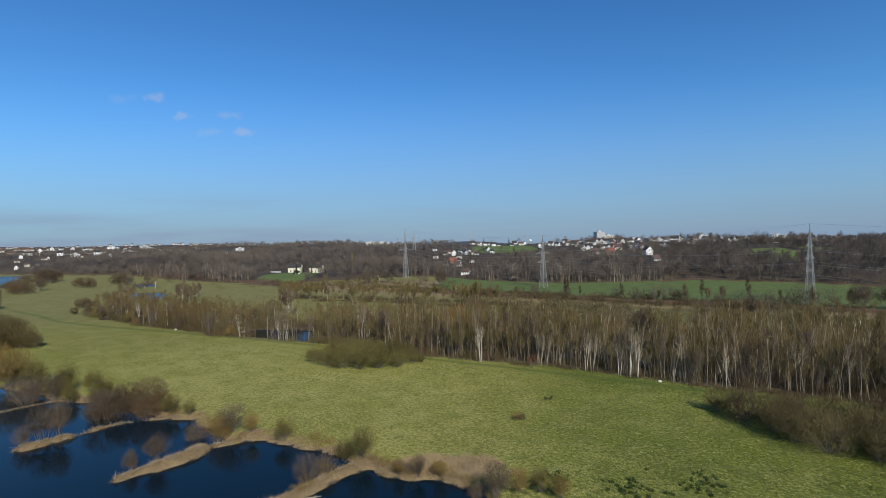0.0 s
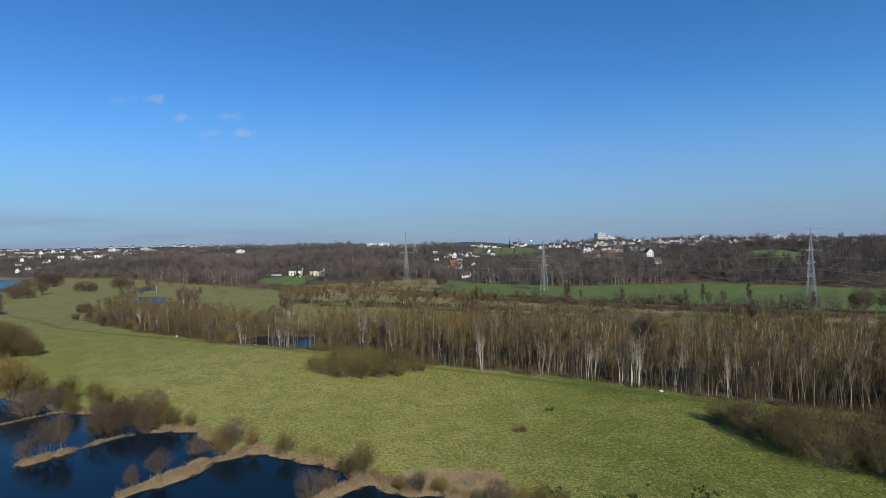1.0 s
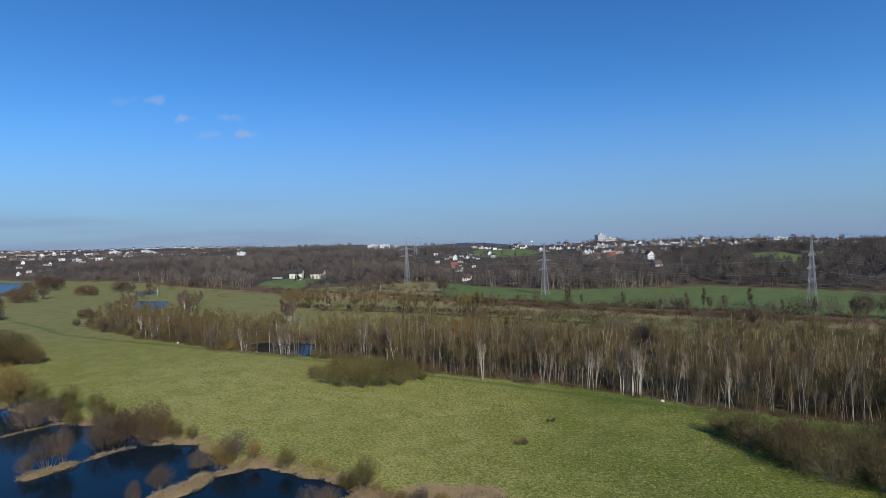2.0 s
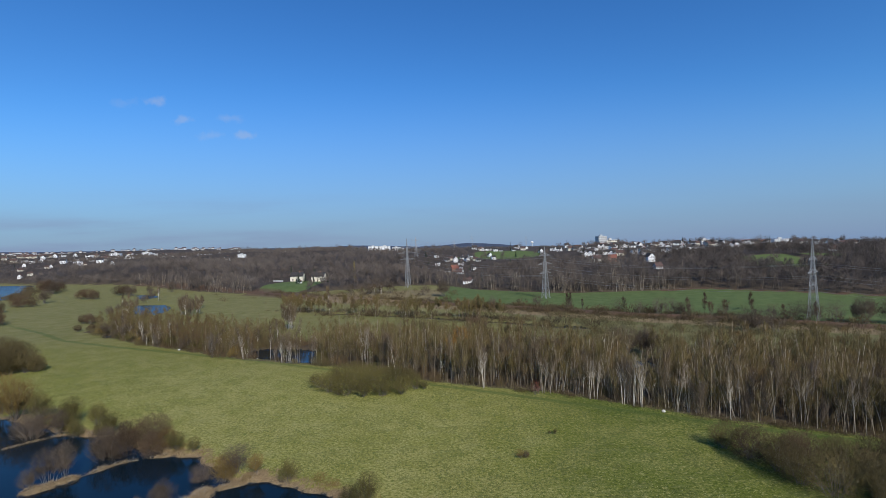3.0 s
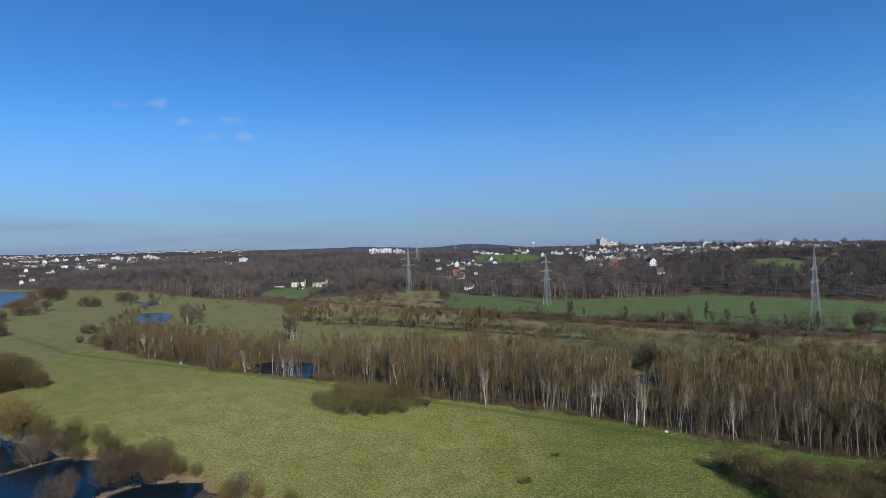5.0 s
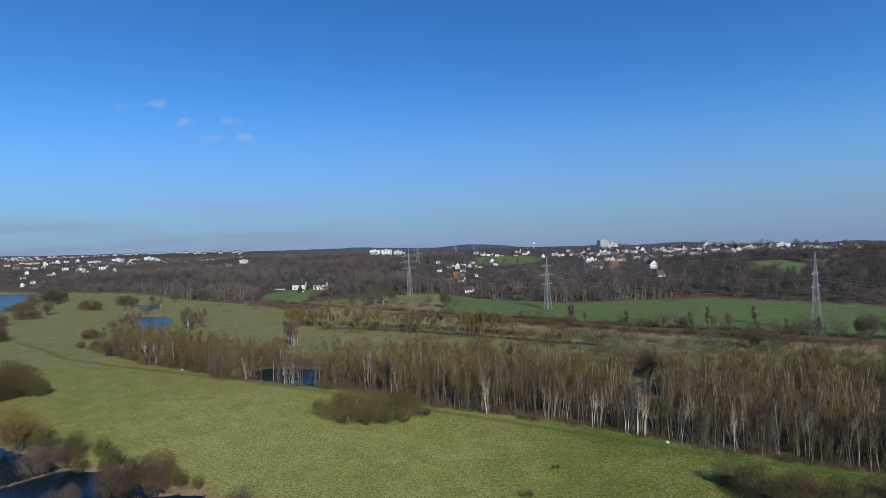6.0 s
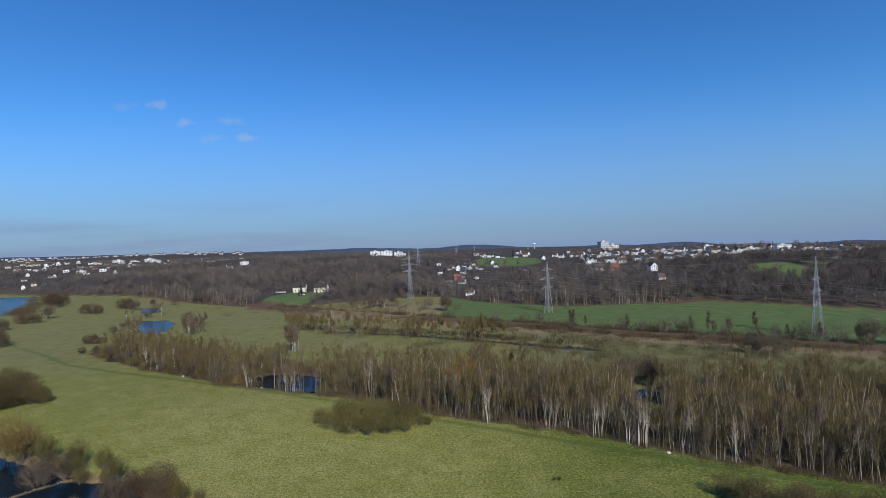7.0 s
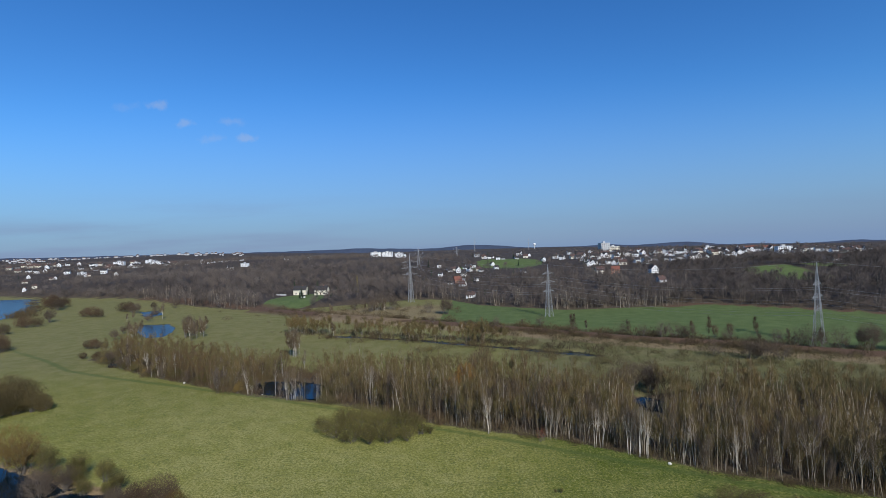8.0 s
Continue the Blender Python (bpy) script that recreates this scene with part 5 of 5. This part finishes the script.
def village():
    kinds = [gable_house(10, 9, 5.4, 9.2, WALLS[0], ROOFS[0], "white rendered house with a dark slate roof on the hillside"),
             gable_house(11, 9.5, 5.2, 9.4, WALLS[1], ROOFS[1], "cream rendered house with a brown tiled roof on the hillside"),
             gable_house(9, 8, 3.0, 7.2, WALLS[2], ROOFS[1], "low grey house with a brown tiled roof on the hillside"),
             gable_house(9, 10.5, 5.4, 9.6, WALLS[0], ROOFS[0], "white house showing its gable, with a dark slate roof", False),
             gable_house(10, 9, 5.2, 9.0, WALLS[3], ROOFS[2], "brick house with a red tiled roof on the hillside")]
    plain_kinds = [gable_house(10, 9, 5.4, 9.2, WALLS[0], ROOFS[0], "white rendered house with a dark slate roof on the hillside", True, False),
                   gable_house(12, 9, 4.6, 8.6, WALLS[1], ROOFS[1], "cream rendered house with a brown tiled roof on the hillside", True, False),
                   gable_house(10, 8, 3.0, 6.8, WALLS[2], ROOFS[0], "low grey house with a dark roof on the hillside", True, False),
                   gable_house(8.5, 10.5, 5.4, 9.6, WALLS[0], ROOFS[0], "white house showing its gable, with a dark slate roof", False, False),
                   gable_house(8, 10, 5.2, 9.4, WALLS[0], ROOFS[1], "white gable-fronted house with a brown tiled roof", False, False)]
    for x, y, kind in GABLED + GABLED_MID + GABLED_EAST:
        if y < 480:
            settle(kinds[kind], x, y, R.uniform(-30, 12), R.uniform(0.6, 0.75))
        else:
            settle(plain_kinds[kind], x, y, R.uniform(-35, 12) if x > 100 else R.uniform(-20, 30) if x > -200 else R.uniform(10, 52), R.uniform(0.75, 1.0) * (0.72 if x > 150 else 0.6 if y < 800 else 1.0))
    blocks = [flat_block(17, 10, 2, WALLS[0], "long low white flat-roofed building on the ridge"), flat_block(20, 11, 3, WALLS[0], "white three-storey apartment block on the ridge", 6),
              flat_block(26, 12, 4, WALLS[0], "white four-storey apartment block on the skyline", 7)]
    for x, y, kind in BLOCKS:
        settle(blocks[kind], x, y, R.uniform(-15, 15), R.uniform(0.62, 0.8) if y < 1000 else R.uniform(0.9, 1.15))
    settle(flat_block(13, 12, 5, WALLS[2], "pale high-rise block above the hillside houses", 4, "tower_block"), 236, 734, 8)
    settle(flat_block(15, 11, 3, WALLS[1], "lower wing beside the pale high-rise", 4), 250, 735, 8)
    for x, y in ((-143.7, 473), (-122.4, 470)):
        settle(gable_house(12.0, 10, 5.0, 8.4, WALLS[1], ROOFS[0], "cream two-storey villa with a slate roof behind a lawn"), x, y, R.uniform(-8, 4))
    settle(gable_house(10, 9, 4.6, 8.6, WALLS[3], ROOFS[2], "brick farmhouse with a bright red tiled roof at the wood's edge"), 9.8, 502, 15, 0.75)
    settle(gable_house(9, 7, 2.8, 5.6, WALLS[0], ROOFS[1], "low white cottage at the edge of the field"), 18, 394, -12, 0.75)
    settle(gable_house(5, 3.4, 2.1, 3.1, WALLS[0], ROOFS[0], "small white garden hut on the villas' lawn"), -131, 437, 6, 0.7)
    for x, y, turn in ((415, 668, 6), (441, 672, 2)):
        settle(gable_house(24, 9, 5.0, 8.2, WALLS[0], ROOFS[2], "long white terrace with a red tiled roof"), x, y, turn, 0.8)
    # low garden wall by the villas
    root = new("garden_wall")
    s = Shape()
    s.box((-5, -0.15, -0.6), (5, 0.15, 1.0))
    part("wall", s, WALLS[2], root)
    s = Shape()
    s.box((-5.1, -0.22, 1.0), (5.1, 0.22, 1.12))
    part("coping", s, WALLS[2], root)
    settle(tagged(root, "long low pale garden wall beside the villas", "wall"), -160, 464, -6)
    # the pale dome on the far rise
    root = new("domed_tank")
    s = Shape()
    s.tube([Vector((0, 0, -4)), Vector((0, 0, 34))], [3.6, 3.0], 12)
    part("shaft", s, WALLS[2], root)
    s = Shape()
    s.tube([Vector((0, 0, 34 + z)) for z in (0, 3, 7, 11, 14, 16)], [4, 9.5, 12, 11, 7.5, 1.5], 20)
    part("dome", s, WALLS[0], root, soft=True)
    settle(tagged(root, "white domed water tower on the far rise", "water tower"), 500, 2780, 0, 0.74)


def far_town():
    """The tiny roofs and walls of the town on the far plateau, too many to count."""
    for name, mat, label, wall in (("far_walls", WALLS[2], "pale walls of the town on the far plateau", True), ("far_roofs", ROOFS[1], "brown roofs of the town on the far plateau", False)):
        rng = np.random.default_rng(21)
        verts, faces = [], []
        for _ in range(230):
            y = rng.uniform(2300, 3600)
            x = -y * rng.uniform(0.42, 0.92)
            w, d, h, r, turn = rng.uniform(3, 9) * rng.uniform(0.6, 1.0), rng.uniform(3.5, 5), rng.uniform(3, 9), rng.uniform(2, 4.5), rng.uniform(0.2, 0.9)
            z, base = height(x, y), len(verts)
            c, s = math.cos(turn), math.sin(turn)
            spots = [(px * w, py * d, pz) for pz in ((-3, h) if wall else (h, )) for px, py in ((-1, -1), (1, -1), (1, 1), (-1, 1))]
            if not wall:
                spots += [(-w, 0, h + r), (w, 0, h + r)]
            verts += [(x + px * c - py * s, y + px * s + py * c, z + pz) for px, py, pz in spots]
            some = ((0, 1, 5), (0, 5, 4), (1, 2, 6), (1, 6, 5), (2, 3, 7), (2, 7, 6), (3, 0, 4), (3, 4, 7)) if wall else ((0, 1, 5), (0, 5, 4), (2, 3, 4), (2, 4, 5), (3, 0, 4), (1, 2, 5))
            faces += [tuple(base + k for k in f) for f in some]
        bare(name, verts, faces, mat, "stuff", label, "town")


def conifers():
    protos = []
    for tall in (10, 13):
        wood, fine = Shape(), Shape()
        wood.tube([Vector((0, 0, -0.4)), Vector((0, 0, tall * 0.96))], [0.2, 0.02], 5)
        for _ in range(420):
            s = R.random()
            out = any_way(R, 0.0)
            a = Vector((0, 0, tall * (0.08 + 0.9 * s)))
            b = a + out * (1 - s) * tall * 0.22 * R.uniform(0.6, 1.1) + Vector((0, 0, -0.25 - 0.4 * (1 - s)))
            fine.blade(a, b, 0.55 * (1 - s) + 0.25, out.cross(Vector((0, 0, 1))))
        protos.append(plant("conifer_tree", (wood, fine), BARK, CONIFER, "dark green conifer in a hillside garden", "tree", "garden conifers"))
    for _ in range(70):  # evergreens between the houses
        hx, hy, _kind = R.choice(GABLED + GABLED_MID + GABLED_EAST)
        put(protos[R.randrange(2)], hx + R.choice((-1, 1)) * R.uniform(7, 13), hy + R.uniform(-8, 8), R.uniform(0.4, 0.85), R.uniform(0, 360))
    for x, y, s in ((-128.5, 426, .55), (-131.5, 428, .5), (-117, 431, .5), (-104, 430, .45), (-140, 462, .6), (-134, 464, .7), (-108, 468, .6), (95, 700, 1.0), (90, 618, .9), (117, 600, .9), (53, 640, .8), (60, 720, .9), (210, 690, .8), (400, 600, .9),
                    (25, 508, .7), (28, 503, .6), (-800, 1195, 1.2), (-790, 1210, 1.2), (-560, 735, 1.0), (530, 700, 1.2), (-130, 482, .9), (-152, 480, .9), (30, 400, .5)):
        put(protos[R.randrange(2)], x, y, s * (1.35 if y < 500 else 1.0), R.uniform(0, 360))


def poplar():
    wood, fine = Shape(), Shape()
    wood.tube([Vector((0, 0, -0.5)), Vector((0.2, 0, 9)), Vector((0, 0.2, 17.5))], [0.32, 0.18, 0.03], 6)
    for _ in range(1500):
        s = R.random()
        a = Vector((0, 0, 2.0 + 15 * s)) + any_way(R, 0.0) * 1.7 * (1 - 0.75 * s) * R.random()
        b = a + any_way(R, 0.2) * 0.35 + Vector((0, 0, R.uniform(0.8, 1.9)))
        fine.blade(a, b, 0.09, any_way(R))
    put(plant("poplar_tree", (wood, fine), BARK, TWIG_TAN, "tall narrow bare poplar at the foot of the hill", "tree"), -80, 428, 1.0, 0)


# ---- pylons and cables ----
def pylon(tall, arms, foot=1.75):
    """A lattice pylon: four legs, bracing, three cross-arms with insulators. arms: (share of height, half span)."""
    root = new("pylon")

    def half(z):
        s = z / tall
        return foot * (1 - s / 0.62) + 0.6 * s / 0.62 if s < 0.62 else 0.6 * (1 - (s - 0.62) / 0.38) + 0.06

    for sx, sy in ((-1, -1), (1, -1), (1, 1), (-1, 1)):
        s = Shape()
        zs = [-0.5, tall * 0.3, tall * 0.62, tall * 0.995]
        s.tube([Vector((sx * half(z), sy * half(z), z)) for z in zs], [0.13, 0.12, 0.10, 0.06], 4)
        leg = part("leg", s, STEEL, root)
        s = Shape()
        s.box((sx * foot - 0.35, sy * foot - 0.35, -0.7), (sx * foot + 0.35, sy * foot + 0.35, 0.12))
        part("footing", s, CONCRETE, leg)
    s, z, k = Shape(), 0.2, 0
    while z < tall * 0.93:
        h = max(1.1, half(z) * 1.7)
        top, a, b = z + h, half(z), half(z + h)
        for p, q in (((-1, -1), (1, -1)), ((1, -1), (1, 1)), ((1, 1), (-1, 1)), ((-1, 1), (-1, -1))):
            s.bar((p[0] * a, p[1] * a, z), (q[0] * b, q[1] * b, top), 0.085)
            s.bar((q[0] * a, q[1] * a, z), (p[0] * b, p[1] * b, top), 0.085)
            s.bar((p[0] * b, p[1] * b, top), (q[0] * b, q[1] * b, top), 0.10)
        z = top
    part("bracing", s, STEEL, root)
    for share, span in arms:
        z, c = share * tall, half(share * tall)
        s = Shape()
        for sx in (-1, 1):
            tip = (sx * span, 0, z)
            for sy in (-1, 1):
                s.bar((sx * c, sy * c, z), tip, 0.13)
                s.bar((sx * c, sy * c, z + 1.35), tip, 0.12)
            for k in (0.25, 0.5, 0.75):
                x, zz, w = sx * (c + (span - c) * k), z + 1.35 * (1 - k), c * (1 - k)
                s.bar((x, -w, z), (x, -w, zz), 0.08)
                s.bar((x, w, z), (x, w, zz), 0.08)
                s.bar((x, -w, z), (x, w, z), 0.08)
        arm = part("crossarm", s, STEEL, root)
        for sx in (-1, 1):
            s = Shape()
            zs = [z - 0.05 - 0.2 * j for j in range(9)]
            s.tube([Vector((sx * (span - 0.1), 0, v)) for v in zs], [0.06 + 0.09 * (j % 2) for j in range(9)], 6)
            part("insulator", s, GLASSY, arm)
    return tagged(root, "tall galvanised steel lattice pylon carrying power cables", "pylon", "pylons")


ARMS = [(0.48, 5.2), (0.65, 6.6), (0.82, 5.4)]
LOW_ARMS = [(0.40, 5.4), (0.56, 6.8), (0.72, 5.4)]
TALL_ARMS = [(0.57, 7.3), (0.70, 8.8), (0.82, 7.3)]
LINE = [(320, 12, 33), (151.5, 201, 33), (60.5, 295, 31.3), (-30.5, 394, 39.5), (-35.5, 603, 24), (20, 1000, 20)]


def power_line():
    feet = []
    for k, (x, y, tall) in enumerate(LINE):
        (px, py, _), (nx, ny, _) = LINE[max(k - 1, 0)], LINE[min(k + 1, len(LINE) - 1)]
        turn = math.degrees(math.atan2(ny - py, nx - px)) - 90
        if k in (1, 2, 3):
            turn = 39.0
        arms = LOW_ARMS if k < 2 else TALL_ARMS if k == 3 else ARMS
        thing = pylon(tall, arms)
        thing.matrix_basis = pose(x, y, height(x, y) + 0.1, 0, 0, turn)
        feet.append((thing.matrix_basis.copy(), tall, arms + [(1.0, 0.0)]))
    for (ma, ta, arms_a), (mb, tb, arms_b) in zip(feet, feet[1:]):
        for (share, span), (other, reach) in zip(arms_a, arms_b):
            for sx in ((-1, 1) if span else (0,)):
                drop = 1.75 if span else 0.0
                a, b = ma @ Vector((sx * (span - 0.1), 0, share * ta - drop)), mb @ Vector((sx * (reach - 0.1), 0, other * tb - drop))
                sag = (b - a).length * 0.026
                s = Shape()
                s.tube([a.lerp(b, q / 14) - Vector((0, 0, 4 * sag * (q / 14) * (1 - q / 14))) for q in range(15)], [0.03] * 15, 3)
                tagged(new("power_cable", s.mesh("power_cable", WIRE)), "thin sagging power cable between two pylons", "cable", "power cables")


def far_masts():
    for x, y, tall in ((100, 1750, 52), (310, 1850, 48)):
        thing = pylon(tall, ARMS)
        thing.matrix_basis = pose(x, y, height(x, y), 0, 0, R.uniform(-20, 20))


# ---- small things ----
def boulders():
    for x, y, r in ((44.4, 100.6, 0.4), (-98, 177, 0.5), (-63, 160.2, 0.25)):
        bm = bmesh.new()
        bmesh.ops.create_icosphere(bm, subdivisions=2, radius=r)
        for v in bm.verts:
            v.co *= 1 + 0.22 * noise.noise(v.co * 2.3 / r + Vector((x, y, 0)))
            v.co.z *= 0.7
        made = bpy.data.meshes.new("boulder")
        bm.to_mesh(made)
        bm.free()
        made.materials.append(STONE)
        ob = tagged(new("boulder", made), "small pale boulder in the grass", "stone", "boulders")
        ob.matrix_basis = pose(x, y, height(x, y) + r * 0.35, 0, 0, R.uniform(0, 360))


def driftwood():
    for x, y, long, turn in ((-61.6, 76.6, 4.5, 25), (-17.5, 58.6, 4.0, 5), (-34, 73.2, 2.5, 40)):
        s = Shape()
        s.tube([Vector((long * (k / 4 - 0.5), 0.12 * math.sin(k * 2), 0.03 * k)) for k in range(5)], [0.11, 0.12, 0.10, 0.08, 0.05], 6)
        for k in (1, 3):
            a = Vector((long * (k / 4 - 0.5), 0, 0.05))
            s.tube([a, a + Vector((0.5, 0.6 - 0.3 * k, 0.5))], [0.05, 0.02], 5)
        ob = tagged(new("driftwood_log", s.mesh("driftwood_log", OLD_WOOD, True)), "bleached fallen log on the reed bank", "log")
        ob.matrix_basis = pose(x, y, height(x, y) + 0.12, 0, 0, turn)


def blades_at(x, y, count, tall, width, spread, lay, mat, name, label, category):
    """Clumps of grass or reed blades, as one mesh."""
    n = len(x) * count
    bx, by = np.repeat(x, count) + NR.normal(0, spread, n), np.repeat(y, count) + NR.normal(0, spread, n)
    bz = land(bx, by)
    turn, high = NR.uniform(0, 2 * np.pi, n), tall * NR.uniform(0.5, 1.25, n)
    out = high * lay * NR.uniform(0.2, 1.2, n)
    side = NR.uniform(0, 2 * np.pi, n)
    w = width * NR.uniform(0.6, 1.4, n) / 2
    a = np.stack([bx - np.cos(side) * w, by - np.sin(side) * w, bz - 0.03], -1)
    b = np.stack([bx + np.cos(side) * w, by + np.sin(side) * w, bz - 0.03], -1)
    tip = np.stack([bx + np.cos(turn) * out, by + np.sin(turn) * out, bz + high * np.sqrt(np.maximum(0.08, 1 - np.minimum(lay, 0.95) ** 2))], -1)
    verts = np.stack([a, b, tip], 1).reshape(-1, 3)
    bare(name, verts, np.arange(n * 3).reshape(-1, 3), mat, "stuff", label, category)


def grasses():
    n = 90000
    x, y = NR.uniform(-100, 12, n), NR.uniform(50, 112, n)
    edge = water_edge(x, y)
    spit = np.min([to_line(x, y, line) - half for line, half in SPITS], axis=0)
    keep = ((edge > 0.05) & (edge < 1.8) & (x < 6) & (NR.random(n) < 0.55)) | ((spit < 0.4) & (edge > -0.1))
    blades_at(x[keep][:6000], y[keep][:6000], 7, 0.7, 0.08, 0.28, 0.9, REED, "dry_reeds", "flattened straw-coloured dead reeds on the pond banks", "reeds")
    x, y = NR.uniform(-12, 10, 5000), NR.uniform(58, 70, 5000)
    keep = (np.hypot((x + 1) / 9.5, (y - 64.6) / 3.6) + 0.3 * rough(x, y, 1.7, 0.6) < 1.0) & (rough(x, y, 2.3, 2.1) > -0.35) & (water_edge(x, y) > 0.1)
    blades_at(x[keep][:900], y[keep][:900], 11, 0.62, 0.075, 0.32, 0.88, REED, "reed_bed", "thick bed of straw-coloured dead reeds by the pond", "reeds")
    x, y = NR.uniform(-130, 75, n), 52 + 110 * NR.random(n) ** 1.5
    front = np.interp(x, FRONT_X, FRONT_Y)
    clump = rough(x, y, 6.0, 0.3) + rough(x, y, 1.9, 1.7)
    keep = (water_edge(x, y) > 1.5) & (y < front) & (clump > 0.1) & (np.abs(x) < y * 0.95)
    blades_at(x[keep][:15000], y[keep][:15000], 6, 0.26, 0.07, 0.16, 0.6, TUSSOCK, "grass_tussocks", "pale tussocks of last year's grass", "grass")
    x, y = NR.uniform(12, 34, 260), NR.uniform(55, 63, 260)
    keep = rough(x, y, 3.0, 0.8) > 0.15
    blades_at(x[keep], y[keep], 30, 0.45, 0.06, 0.13, 0.5, SEDGE, "sedge_tussocks", "small dark green sedge tussocks in the damp grass", "grass")
    spots = [(line[k], line[k + 1]) for line, _ in SPITS for k in range(len(line) - 1)]
    sx, sy = zip(*[(a[0] + (b[0] - a[0]) * q, a[1] + (b[1] - a[1]) * q) for a, b in spots for q in NR.random(20)])
    blades_at(np.array(sx), np.array(sy), 2, 1.5, 0.07, 0.5, 0.98, OLD_WOOD, "dead_sticks", "bleached dead sticks lying on the reed spits", "driftwood")
    kinds = [thicket(R, t, 1.8, 130, 0.03) for t in (0.9, 1.3, 1.8)]
    x, y = NR.uniform(-104, 14, 4000), NR.uniform(54, 114, 4000)
    edge = water_edge(x, y)
    keep = (edge > 0.5) & (edge < 3.2) & (rough(x, y, 4.5, 0.9) > 0.0)
    spots = np.stack([x, y, NR.uniform(0.5, 1.2, 4000), NR.uniform(0.7, 1.2, 4000)], -1)[keep][:190]
    scatter("bank_brush", kinds, spots, TWIG_RUST, "low russet brush and dead stalks on the pond bank", "brush", NR)
    x = NR.uniform(-160, 110, 2500)
    y = np.interp(x, FRONT_X, FRONT_Y) + NR.normal(0.6, 1.0, 2500)
    blades_at(x, y, 5, 0.45, 0.06, 0.3, 0.7, TUSSOCK, "edge_grass", "tall dead grass along the edge of the birches", "grass")


birch_belt()
bushes()
ditch_trees()
sapling_ground()
backwater_trees()
village()
far_town()
power_line()
far_masts()
conifers()
poplar()
hill_woods()
boulders()
driftwood()
grasses()
for spare in [p for p in NURSERY if p.name not in PUT]:
    for ob in (*spare.children_recursive, spare):
        bpy.data.objects.remove(ob)
